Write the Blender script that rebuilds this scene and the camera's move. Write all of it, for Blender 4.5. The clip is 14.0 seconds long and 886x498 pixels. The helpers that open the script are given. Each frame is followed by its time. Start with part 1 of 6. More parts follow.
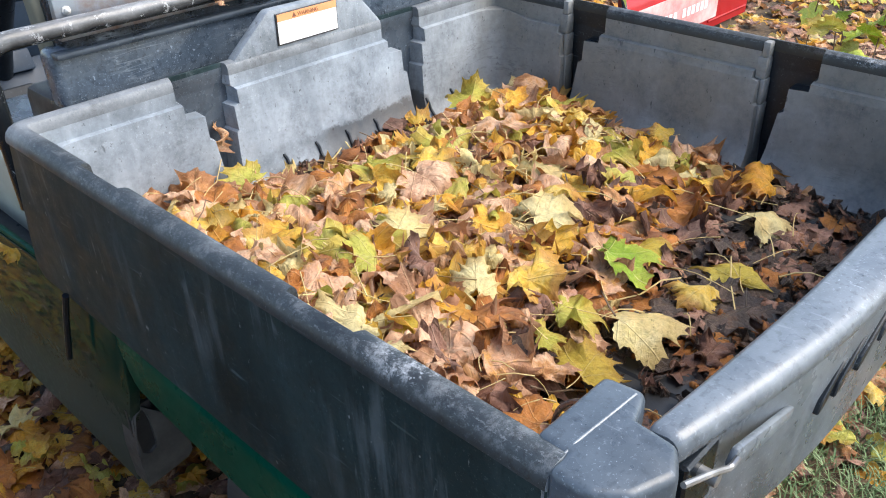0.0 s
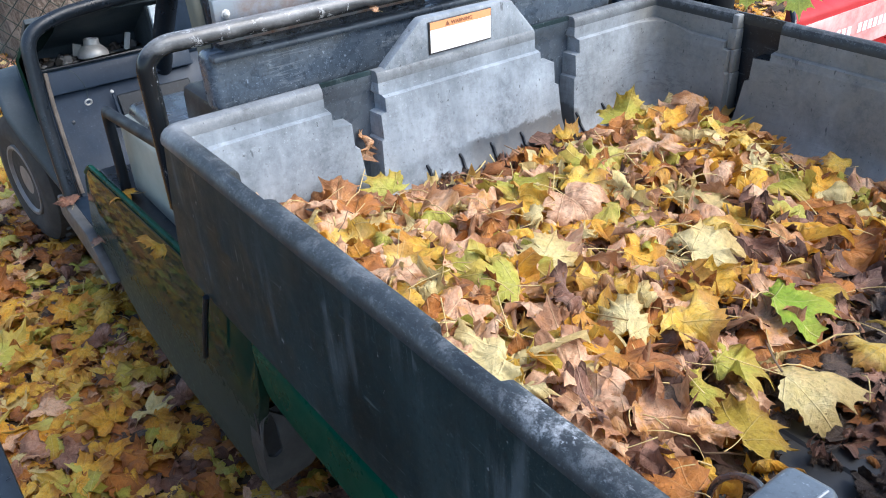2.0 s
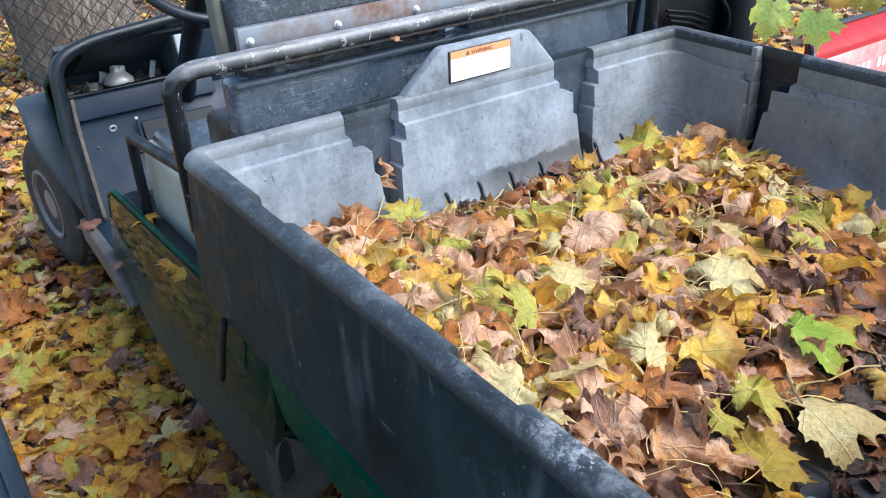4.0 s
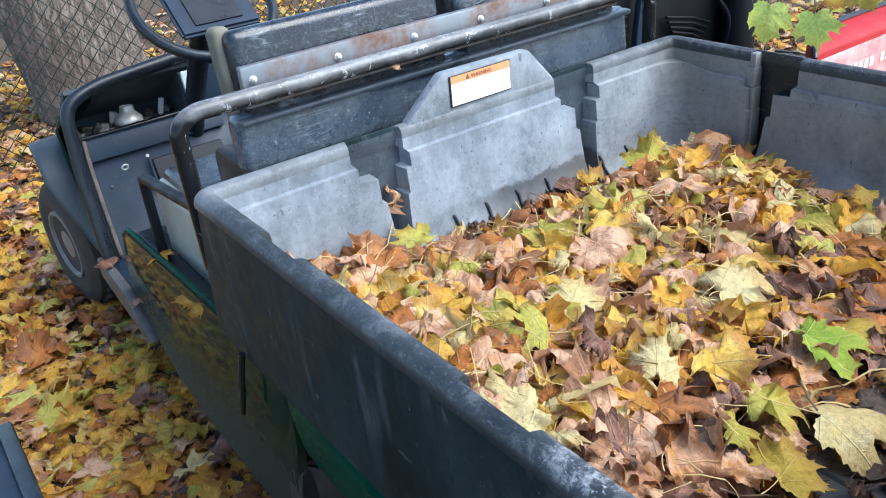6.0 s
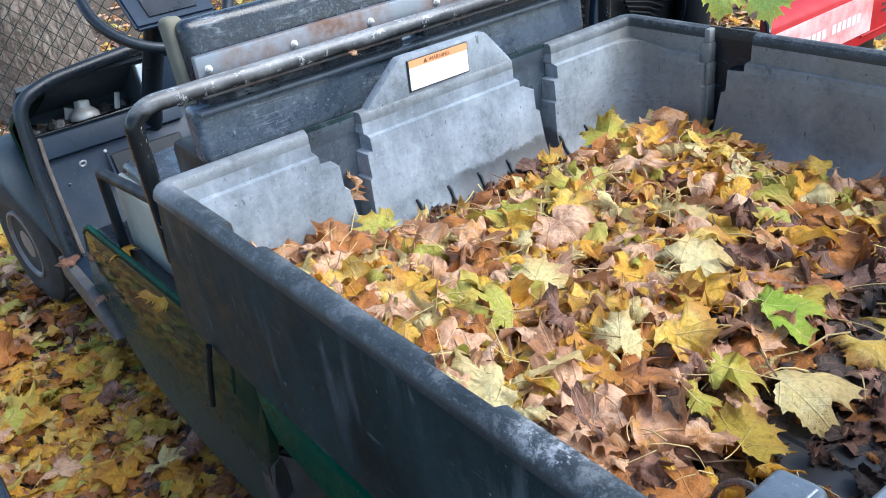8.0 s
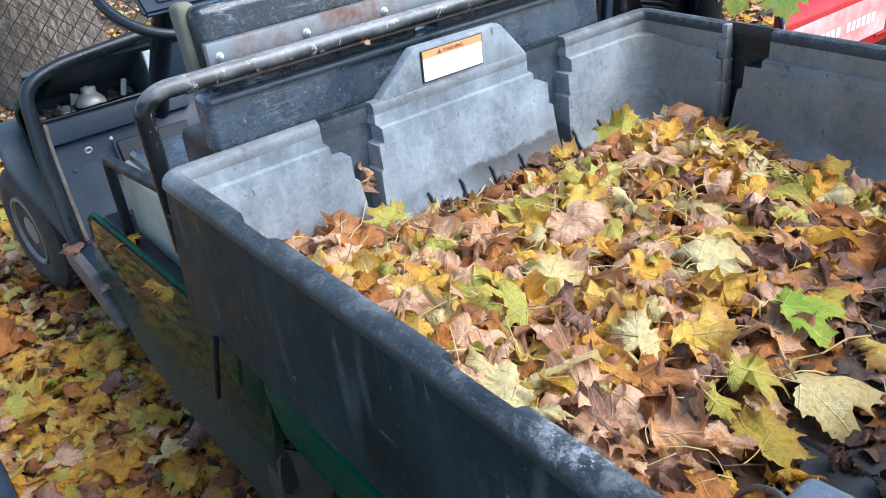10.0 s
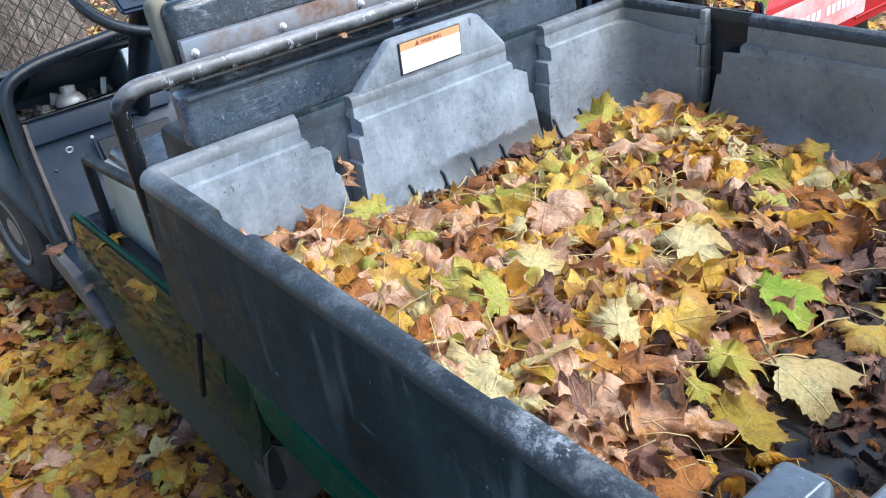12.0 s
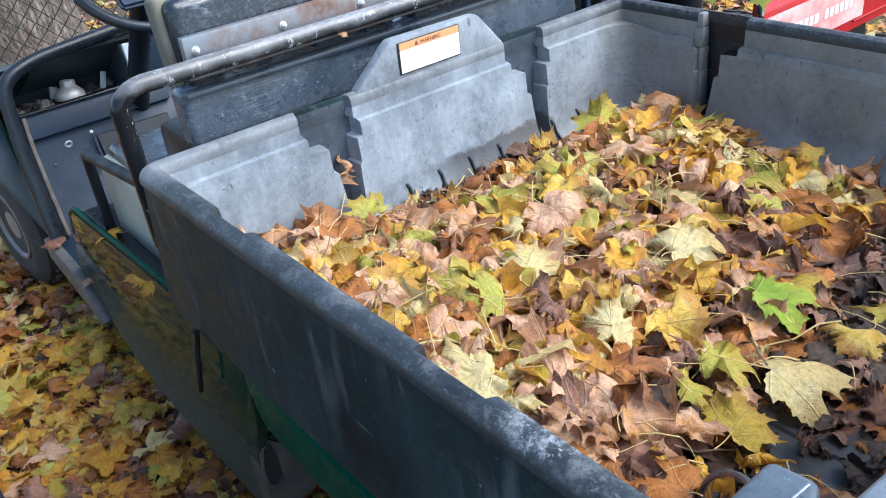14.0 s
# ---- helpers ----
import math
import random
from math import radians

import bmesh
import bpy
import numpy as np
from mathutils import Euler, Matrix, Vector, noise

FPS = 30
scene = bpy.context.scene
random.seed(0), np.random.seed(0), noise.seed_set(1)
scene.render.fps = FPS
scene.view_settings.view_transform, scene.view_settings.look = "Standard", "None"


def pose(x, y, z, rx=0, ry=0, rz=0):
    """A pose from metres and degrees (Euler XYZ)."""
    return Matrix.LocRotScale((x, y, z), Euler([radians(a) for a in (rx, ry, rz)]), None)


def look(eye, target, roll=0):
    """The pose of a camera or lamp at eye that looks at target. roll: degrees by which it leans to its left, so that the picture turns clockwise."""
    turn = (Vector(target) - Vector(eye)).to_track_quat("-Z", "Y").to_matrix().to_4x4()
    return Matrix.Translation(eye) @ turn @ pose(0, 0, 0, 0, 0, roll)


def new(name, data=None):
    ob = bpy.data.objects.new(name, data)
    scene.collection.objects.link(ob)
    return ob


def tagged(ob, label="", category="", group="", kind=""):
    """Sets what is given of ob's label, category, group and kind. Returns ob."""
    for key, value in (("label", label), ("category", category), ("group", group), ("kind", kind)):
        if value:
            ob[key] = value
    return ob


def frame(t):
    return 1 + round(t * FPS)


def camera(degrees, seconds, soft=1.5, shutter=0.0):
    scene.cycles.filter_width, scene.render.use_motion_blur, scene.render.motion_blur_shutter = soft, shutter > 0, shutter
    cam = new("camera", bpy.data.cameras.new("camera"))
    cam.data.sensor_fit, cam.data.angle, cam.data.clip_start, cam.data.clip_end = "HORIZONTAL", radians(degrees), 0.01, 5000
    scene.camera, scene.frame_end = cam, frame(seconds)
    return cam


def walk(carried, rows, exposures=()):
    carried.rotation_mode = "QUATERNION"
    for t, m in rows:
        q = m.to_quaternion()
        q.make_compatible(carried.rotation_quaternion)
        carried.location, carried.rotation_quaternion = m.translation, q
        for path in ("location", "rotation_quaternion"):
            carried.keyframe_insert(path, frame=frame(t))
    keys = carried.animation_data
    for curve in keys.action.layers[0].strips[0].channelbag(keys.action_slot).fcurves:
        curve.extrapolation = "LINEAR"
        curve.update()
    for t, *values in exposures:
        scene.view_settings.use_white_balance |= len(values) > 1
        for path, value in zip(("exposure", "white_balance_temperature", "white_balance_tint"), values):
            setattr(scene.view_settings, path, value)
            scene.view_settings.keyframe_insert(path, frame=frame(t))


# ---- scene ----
cam = camera(56.3, 14.0, soft=1.05)
PATH = [
    (0, (-0.443, -1.364, 1.412), (0.786, -0.175, 0.375), -1.3),
    (0.5, (-0.421, -1.313, 1.417), (0.664, -0.023, 0.342), -1.8),
    (1, (-0.388, -1.293, 1.414), (0.672, 0.05, 0.379), -0.7),
    (1.5, (-0.395, -1.275, 1.405), (0.632, 0.091, 0.365), -2.0),
    (2, (-0.412, -1.282, 1.412), (0.595, 0.105, 0.382), -2.5),
    (2.5, (-0.423, -1.279, 1.417), (0.59, 0.138, 0.434), -2.8),
    (3, (-0.421, -1.28, 1.407), (0.585, 0.143, 0.425), -2.3),
    (5.3, (-0.416, -1.295, 1.425), (0.556, 0.178, 0.485), -3.8),
    (5.5, (-0.413, -1.295, 1.432), (0.559, 0.176, 0.488), -4.9),
    (6, (-0.41, -1.299, 1.432), (0.567, 0.175, 0.498), -6.1),
    (6.5, (-0.406, -1.305, 1.431), (0.581, 0.154, 0.484), -6.6),
    (7, (-0.401, -1.307, 1.43), (0.639, 0.106, 0.469), -6.9),
    (7.5, (-0.4, -1.31, 1.426), (0.633, 0.102, 0.456), -7.1),
    (8, (-0.408, -1.31, 1.427), (0.617, 0.108, 0.459), -7.1),
    (8.5, (-0.413, -1.303, 1.424), (0.605, 0.122, 0.459), -7.1),
    (11, (-0.408, -1.277, 1.418), (0.611, 0.129, 0.426), -5.8),
    (11.5, (-0.405, -1.288, 1.416), (0.612, 0.116, 0.42), -6.7),
    (12, (-0.397, -1.291, 1.419), (0.629, 0.103, 0.416), -7.2),
    (12.5, (-0.392, -1.295, 1.42), (0.639, 0.094, 0.415), -7.3),
    (13, (-0.393, -1.296, 1.42), (0.638, 0.09, 0.412), -7.4),
    (13.5, (-0.405, -1.3, 1.432), (0.622, 0.089, 0.424), -7.0),
    (14, (-0.4, -1.298, 1.429), (0.627, 0.089, 0.418), -6.5),
]
# the camera cools its white balance as it turns towards the dark seat
walk(cam, [(t, look(eye, target, roll)) for t, eye, target, roll in PATH], [(0, 1.42, 6950, 10), (1.0, 1.41, 6700, 10), (2.5, 1.38, 6450, 10), (5.5, 1.36, 6150, 7), (14, 1.36, 6200, 8)])

# ---- world, sun, exposure ----
SUN_ELEV, SUN_AZ = 50.0, 142.0          # degrees; azimuth clockwise from +y
world = bpy.data.worlds.new("overcast_sky")
scene.world = world
world.use_nodes = True
wn = world.node_tree.nodes
sky = wn.new("ShaderNodeTexSky")
sky.sky_type = "NISHITA"
sky.sun_disc = False
sky.sun_elevation = radians(SUN_ELEV)
sky.sun_rotation = radians(SUN_AZ)
sky.air_density, sky.dust_density, sky.ozone_density = 1.0, 1.5, 1.4
world.node_tree.links.new(sky.outputs[0], wn["Background"].inputs[0])
wn["Background"].inputs[1].default_value = 0.15
sun = new("sun", bpy.data.lights.new("sun", "SUN"))
sun.data.energy, sun.data.angle, sun.data.color = 2.2, radians(50), (0.98, 0.98, 0.98)
az, el = radians(SUN_AZ), radians(SUN_ELEV)
sun.matrix_world = look((math.sin(az) * math.cos(el) * 20, math.cos(az) * math.cos(el) * 20, math.sin(el) * 20), (0, 0, 0))


# ---- materials ----
class Mat:
    """A node material with short ways to wire it."""

    def __init__(self, name, rough=0.6, metal=0.0, spec=0.5):
        self.m = bpy.data.materials.new(name)
        self.m.use_nodes = True
        self.t = self.m.node_tree
        self.b = self.t.nodes["Principled BSDF"]
        self.b.inputs["Roughness"].default_value = rough
        self.b.inputs["Metallic"].default_value = metal
        self.b.inputs["Specular IOR Level"].default_value = spec

    def n(self, kind, **values):
        node = self.t.nodes.new("ShaderNode" + kind)
        for key, value in values.items():
            node.inputs[key.replace("_", " ")].default_value = value
        return node

    def l(self, a, b):
        self.t.links.new(a, b)

    def coords(self, scale=(1, 1, 1), kind="Object"):
        tc, mp = self.n("TexCoord"), self.n("Mapping")
        mp.inputs["Scale"].default_value = scale
        self.l(tc.outputs[kind], mp.inputs[0])
        return mp.outputs[0]

    def noise(self, scale, detail=4.0, rough=0.6, at=None):
        node = self.n("TexNoise", Scale=scale, Detail=detail, Roughness=rough)
        self.l(at if at is not None else self.coords(), node.inputs["Vector"])
        return node.outputs[0]

    def ramp(self, fac, stops):
        node = self.n("ValToRGB")
        r = node.color_ramp
        while len(r.elements) < len(stops):
            r.elements.new(0.5)
        for e, (p, c) in zip(r.elements, stops):
            e.position = p
            e.color = (*c, 1) if isinstance(c, tuple) else (c, c, c, 1)
        self.l(fac, node.inputs[0])
        return node.outputs[0]

    def mix(self, fac, a, b, mode="MIX"):
        node = self.n("Mix")
        node.data_type, node.blend_type = "RGBA", mode
        for value, socket in ((fac, node.inputs[0]), (a, node.inputs[6]), (b, node.inputs[7])):
            if isinstance(value, (tuple, int, float)):
                socket.default_value = (*value, 1) if isinstance(value, tuple) else value
            else:
                self.l(value, socket)
        return node.outputs[2]

    def math(self, op, a, b=None, c=None):
        node = self.n("Math")
        node.operation = op
        for value, socket in zip((a, b, c), node.inputs):
            if value is None:
                continue
            if isinstance(value, (int, float)):
                socket.default_value = value
            else:
                self.l(value, socket)
        return node.outputs[0]

    def bump(self, height, strength=0.3, distance=0.002):
        node = self.n("Bump", Strength=strength, Distance=distance)
        self.l(height, node.inputs["Height"])
        self.l(node.outputs[0], self.b.inputs["Normal"])

    def colour(self, socket):
        if isinstance(socket, tuple):
            self.b.inputs["Base Color"].default_value = (*socket, 1)
        else:
            self.l(socket, self.b.inputs["Base Color"])

    def rough(self, socket):
        self.l(socket, self.b.inputs["Roughness"])


def plastic(name, dark, dust, amount=0.5, rough=0.5, scuff=0.35):
    """Weathered moulded plastic: two greys in blotches, pale scratches, fine grain."""
    m = Mat(name, rough)
    blotch = m.ramp(m.noise(3.5, 6, 0.65), [(0.30, 0.0), (0.72, 1.0)])
    streak = m.ramp(m.noise(9, 5, 0.7, m.coords((1, 1, 0.22))), [(0.42, 0.0), (0.70, 1.0)])
    fac = m.math("MULTIPLY", m.math("ADD", m.math("MULTIPLY", blotch, 0.6), m.math("MULTIPLY", streak, 0.4)), amount)
    base = m.mix(fac, dark, dust)
    turned = m.coords()
    turned.node.inputs["Rotation"].default_value = (0.5, 0.35, 0.6)
    turned.node.inputs["Scale"].default_value = (1, 0.10, 1)
    a = m.ramp(m.noise(130, 2, 0.5, turned), [(0.68, 0.0), (0.73, 0.7)])
    b = m.ramp(m.noise(300, 3, 0.7), [(0.62, 0.0), (0.70, 1.0)])
    marks = m.math("MULTIPLY", m.math("MAXIMUM", a, b), m.math("MULTIPLY", m.ramp(m.noise(6, 3), [(0.38, 0.15), (0.62, 1.0)]), scuff))
    pale = tuple(min(1.0, c * 1.7 + 0.08) for c in dust)
    grit = m.ramp(m.noise(95, 4, 0.7), [(0.36, 0.55), (0.46, 0.0), (0.62, 0.0), (0.72, 0.45)])
    base = m.mix(m.math("MULTIPLY", grit, scuff), base, m.mix(m.ramp(m.noise(95, 4, 0.7), [(0.45, 0.0), (0.55, 1.0)]), tuple(c * 0.4 for c in dark), pale))
    m.colour(m.mix(marks, base, pale))
    m.rough(m.ramp(m.noise(14, 4), [(0.3, rough - 0.1), (0.7, rough + 0.15)]))
    m.bump(m.noise(420, 2), 0.25, 0.0006)
    return m


def scratched(name, dark, dust):
    """Black moulded vinyl with pale scratches running several ways and a dusting of abrasion."""
    m = plastic(name, dark, dust, 0.55, 0.26, 1.0)
    base = m.b.inputs["Base Color"].links[0].from_socket
    for turn, size in ((0.35, 42), (-0.6, 60), (1.2, 36)):
        at = m.coords((1, 1, 1))
        at.node.inputs["Rotation"].default_value = (0.0, turn, 0.0)
        at.node.inputs["Scale"].default_value = (0.07, 1, 1)
        bent = m.n("VectorMath")
        m.l(at, bent.inputs[0])
        wob = m.n("TexNoise", Scale=6.0)
        m.l(m.coords(), wob.inputs["Vector"])
        scale = m.n("VectorMath")
        scale.operation = "SCALE"
        scale.inputs["Scale"].default_value = 0.03
        m.l(wob.outputs[1], scale.inputs[0])
        m.l(scale.outputs[0], bent.inputs[1])
        near = m.math("ABSOLUTE", m.math("SUBTRACT", m.noise(size, 2, 0.5, bent.outputs[0]), 0.5))
        line = m.math("MULTIPLY", m.ramp(near, [(0.006, 1.0), (0.020, 0.0)]), m.ramp(m.noise(9, 3), [(0.52, 0.0), (0.68, 0.40)]))
        base = m.mix(line, base, (0.30, 0.34, 0.38))
    rub = m.math("MULTIPLY", m.ramp(m.noise(160, 6, 0.8), [(0.50, 0.0), (0.62, 1.0)]), m.ramp(m.noise(5, 5, 0.7), [(0.42, 0.04), (0.66, 0.42)]))
    m.colour(m.mix(rub, base, (0.17, 0.22, 0.29)))
    return m.m


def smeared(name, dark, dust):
    """Plastic darkened for the shaded outer side, with pale dried drips and hand-wide scuffs."""
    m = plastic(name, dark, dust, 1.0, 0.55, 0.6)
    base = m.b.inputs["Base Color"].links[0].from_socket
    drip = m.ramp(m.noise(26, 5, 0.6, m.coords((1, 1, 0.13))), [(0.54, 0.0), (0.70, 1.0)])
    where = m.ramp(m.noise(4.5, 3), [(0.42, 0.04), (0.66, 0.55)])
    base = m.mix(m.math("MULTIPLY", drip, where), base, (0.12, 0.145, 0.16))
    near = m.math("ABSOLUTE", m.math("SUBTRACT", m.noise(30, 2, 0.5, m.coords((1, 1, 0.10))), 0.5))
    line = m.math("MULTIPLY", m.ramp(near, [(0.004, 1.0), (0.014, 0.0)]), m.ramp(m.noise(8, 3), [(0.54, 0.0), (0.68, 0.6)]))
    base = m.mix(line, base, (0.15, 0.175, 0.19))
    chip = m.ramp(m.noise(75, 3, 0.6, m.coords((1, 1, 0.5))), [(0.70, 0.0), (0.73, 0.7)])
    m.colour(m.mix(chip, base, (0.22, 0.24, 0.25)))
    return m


def worn_bed_plastic(dark, dust, scuff, name, bleach=0.0):
    """The tub: grey dusty plastic with a mud line low down inside and chalky abrasion along the rim."""
    m = plastic(name, dark, dust, 1.0, 0.50, scuff)
    base = m.b.inputs["Base Color"].links[0].from_socket
    sep = m.n("SeparateXYZ")
    m.l(m.coords(), sep.inputs[0])
    x, y, z = sep.outputs
    # sun-bleached grey towards the headboard
    pale = m.math("MULTIPLY", m.ramp(m.math("ADD", m.math("ADD", y, 0.96), m.math("MULTIPLY", m.noise(14, 6, 0.7), 0.08)), [(0.90, 0.0), (0.99, 1.0)]), bleach)
    base = m.mix(pale, base, m.mix(m.noise(30, 6, 0.75), (0.15, 0.17, 0.19), (0.44, 0.475, 0.51)))
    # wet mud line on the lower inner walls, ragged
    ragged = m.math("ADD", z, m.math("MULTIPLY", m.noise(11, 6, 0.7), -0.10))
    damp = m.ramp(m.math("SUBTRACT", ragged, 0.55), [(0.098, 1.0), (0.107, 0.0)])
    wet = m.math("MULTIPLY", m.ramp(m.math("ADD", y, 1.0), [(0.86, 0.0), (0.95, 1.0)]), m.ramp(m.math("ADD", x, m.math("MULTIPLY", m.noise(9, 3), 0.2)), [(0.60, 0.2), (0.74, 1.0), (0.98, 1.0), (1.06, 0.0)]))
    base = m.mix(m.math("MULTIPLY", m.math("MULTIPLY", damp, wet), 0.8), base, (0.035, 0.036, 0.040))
    # far side wall: dimmer light put into a darker, warmer tone over mottled dirt
    dim_far_wall = m.math("MULTIPLY", m.ramp(m.math("SUBTRACT", m.math("ADD", x, m.math("MULTIPLY", m.noise(4, 5, 0.7), 0.10)), 0.5), [(0.34, 0.0), (0.50, 0.32), (0.62, 0.36), (0.70, 1.0)]), m.ramp(m.noise(6, 6, 0.7), [(0.30, 0.62), (0.65, 0.96)]))
    base = m.mix(dim_far_wall, base, tuple(0.5 * (a + b) * c for a, b, c in zip(dark, dust, (0.74, 0.60, 0.45))))
    # dark drag marks, mostly level, and short nicks
    drag = m.math("ABSOLUTE", m.math("SUBTRACT", m.noise(34, 5, 0.6, m.coords((0.16, 0.16, 1.0))), 0.5))
    drag = m.math("MULTIPLY", m.ramp(drag, [(0.004, 1.0), (0.022, 0.0)]), m.ramp(m.noise(5, 4, 0.6), [(0.52, 0.0), (0.68, 0.35)]))
    base = m.mix(drag, base, tuple(c * 0.30 for c in dark))
    nick = m.ramp(m.noise(46, 3, 0.5, m.coords((1.0, 1.0, 0.35))), [(0.70, 0.0), (0.735, 0.8)])
    base = m.mix(nick, base, tuple(c * 0.35 for c in dark))
    # brown dust in the corners of the inner walls
    silt = m.math("MULTIPLY", m.ramp(z, [(0.66, 1.0), (0.80, 0.0)]), m.ramp(m.noise(7, 5), [(0.45, 0.0), (0.7, 0.6)]))
    base = m.mix(silt, base, (0.17, 0.14, 0.11))
    # dark grime rubbed into the plastic, blotchy and speckled
    grime = m.math("MULTIPLY", m.ramp(m.noise(8, 9, 0.75), [(0.40, 0.0), (0.66, 0.75)]), m.ramp(m.noise(70, 6, 0.8), [(0.35, 0.35), (0.60, 1.0)]))
    base = m.mix(grime, base, tuple(c * 0.55 for c in dark))
    pit = m.ramp(m.noise(120, 4, 0.6, m.coords((1, 1, 0.6))), [(0.66, 0.0), (0.70, 0.7)])
    base = m.mix(pit, base, (0.03, 0.03, 0.03))
    # abraded rim
    top = m.ramp(z, [(0.886, 0.0), (0.893, 1.0)])
    chalk = m.ramp(m.noise(24, 10, 0.85), [(0.50, 0.0), (0.62, 1.0)])
    fleck = m.ramp(m.noise(240, 6, 0.8, m.coords((1, 0.45, 1))), [(0.56, 0.0), (0.62, 1.0)])
    rear = m.ramp(m.math("ADD", m.math("MULTIPLY", y, -1.0), m.math("MULTIPLY", m.noise(20, 4), 0.16)), [(0.90, 0.24), (0.98, 1.0), (1.08, 1.0), (1.16, 0.3)])
    wear = m.math("MULTIPLY", top, m.math("MULTIPLY", m.math("MAXIMUM", chalk, fleck), rear))
    m.colour(m.mix(wear, base, (0.34, 0.36, 0.38)))
    return m.m


def leaf_material(name, stops, spots, rough=0.55, through_light=0.25, veins=0.55):
    """A fallen maple leaf: colour by leaf, radial veins, blotches and brown specks."""
    m = Mat(name, rough, 0.0, 0.35)
    info, geo = m.n("ObjectInfo"), m.n("NewGeometry")
    rnd = m.math("FRACT", m.math("ADD", info.outputs["Random"], geo.outputs["Random Per Island"]))
    uv = m.n("UVMap")
    uv.uv_map = "leaf"
    sep = m.n("SeparateXYZ")
    m.l(uv.outputs[0], sep.inputs[0])
    x, y = sep.outputs[0], sep.outputs[1]
    ang = m.math("ARCTAN2", x, y)
    fold = m.math("ABSOLUTE", m.math("WRAP", ang, 0.43, -0.43))
    r = m.math("SQRT", m.math("ADD", m.math("MULTIPLY", x, x), m.math("MULTIPLY", y, y)))
    dist = m.math("MULTIPLY", r, m.math("SINE", fold))
    along = m.math("MULTIPLY", r, m.math("COSINE", fold))
    vein = m.ramp(dist, [(0.003, 1.0), (0.014, 0.0)])
    side = m.math("FRACT", m.math("MULTIPLY", m.math("SUBTRACT", along, m.math("MULTIPLY", dist, 0.9)), m.math("ADD", 6.5, m.math("MULTIPLY", rnd, 3.0))))
    side = m.ramp(m.math("ABSOLUTE", m.math("SUBTRACT", side, 0.5)), [(0.02, 0.7), (0.10, 0.0)])
    shift = m.n("CombineXYZ")
    m.l(m.math("ADD", x, m.math("MULTIPLY", rnd, 37.0)), shift.inputs[0])
    m.l(y, shift.inputs[1])
    m.l(m.math("MULTIPLY", rnd, 11.0), shift.inputs[2])
    at = shift.outputs[0]
    blotch = m.ramp(m.noise(3.0, 6, 0.68, at), [(0.34, 0.0), (0.66, 1.0)])
    tone = m.math("ADD", m.math("MULTIPLY", rnd, 0.50), m.math("MULTIPLY", blotch, 0.50))
    base = m.ramp(tone, stops)
    edge = m.ramp(m.math("ADD", r, m.math("MULTIPLY", m.noise(5, 4, 0.6, at), 0.5)), [(0.82, 0.0), (1.25, 0.65)])
    base = m.mix(edge, base, spots)
    # a withered patch on one side of the leaf
    withered = m.ramp(m.noise(1.5, 4, 0.6, at), [(0.54, 0.0), (0.68, 0.6)])
    base = m.mix(withered, base, tuple(min(1.0, c * 1.35 + 0.02) for c in spots))
    base = m.mix(m.math("MULTIPLY", m.math("MAXIMUM", vein, m.math("MULTIPLY", side, 0.32)), veins), base, m.mix(0.7, base, (0.80, 0.66, 0.36)))
    speck = m.ramp(m.noise(17, 3, 0.6, at), [(0.64, 0.0), (0.72, 0.75)])
    base = m.mix(speck, base, tuple(c * 0.45 for c in spots))
    mottle = m.ramp(m.noise(11, 7, 0.72, at), [(0.30, 0.68), (0.50, 1.03), (0.72, 1.20)])
    base = m.mix(1.0, base, mottle, "MULTIPLY")
    m.colour(base)
    m.bump(m.math("ADD", m.math("MULTIPLY", m.math("MAXIMUM", vein, m.math("MULTIPLY", side, 0.4)), 0.35), m.noise(11, 6, 0.68, at)), 0.8, 0.006)
    glow = m.n("BsdfTranslucent")
    m.l(base, glow.inputs[0])
    blend = m.n("MixShader")
    blend.inputs[0].default_value = through_light
    m.l(m.b.outputs[0], blend.inputs[1])
    m.l(glow.outputs[0], blend.inputs[2])
    m.l(blend.outputs[0], m.t.nodes["Material Output"].inputs[0])
    return m.m


def paint(name, dark, light, rough=0.3, scale=6.0, metal=0.0, bump=0.1, coat=0.0):
    m = Mat(name, rough, metal)
    m.colour(m.mix(m.ramp(m.noise(scale, 6, 0.65), [(0.3, 0.0), (0.7, 1.0)]), dark, light))
    m.rough(m.ramp(m.noise(scale * 3, 4), [(0.3, max(0.02, rough - 0.08)), (0.7, rough + 0.12)]))
    m.bump(m.noise(scale * 30, 3), bump, 0.001)
    m.b.inputs["Coat Weight"].default_value = coat
    return m.m


def muddy_paint(name, dark, light):
    """Glossy paint with a dull crust of dried splashes on the lower half."""
    m = Mat(name, 0.1, 0.0, 0.08)
    base = m.mix(m.ramp(m.noise(6, 6, 0.65), [(0.3, 0.0), (0.7, 1.0)]), dark, light)
    sep = m.n("SeparateXYZ")
    m.l(m.coords(), sep.inputs[0])
    low = m.math("ADD", sep.outputs[2], m.math("MULTIPLY", m.noise(7, 7, 0.7), 0.16))
    crust = m.ramp(low, [(0.27, 0.90), (0.47, 0.05)])
    grit = m.math("MULTIPLY", crust, m.ramp(m.noise(60, 6, 0.75), [(0.30, 0.35), (0.62, 1.0)]))
    m.colour(m.mix(grit, base, (0.105, 0.108, 0.088)))
    m.rough(m.ramp(grit, [(0.0, 0.03), (0.5, 0.45), (1.0, 0.75)]))
    m.bump(m.noise(10, 2, 0.5), 0.20, 0.004)
    return m.m


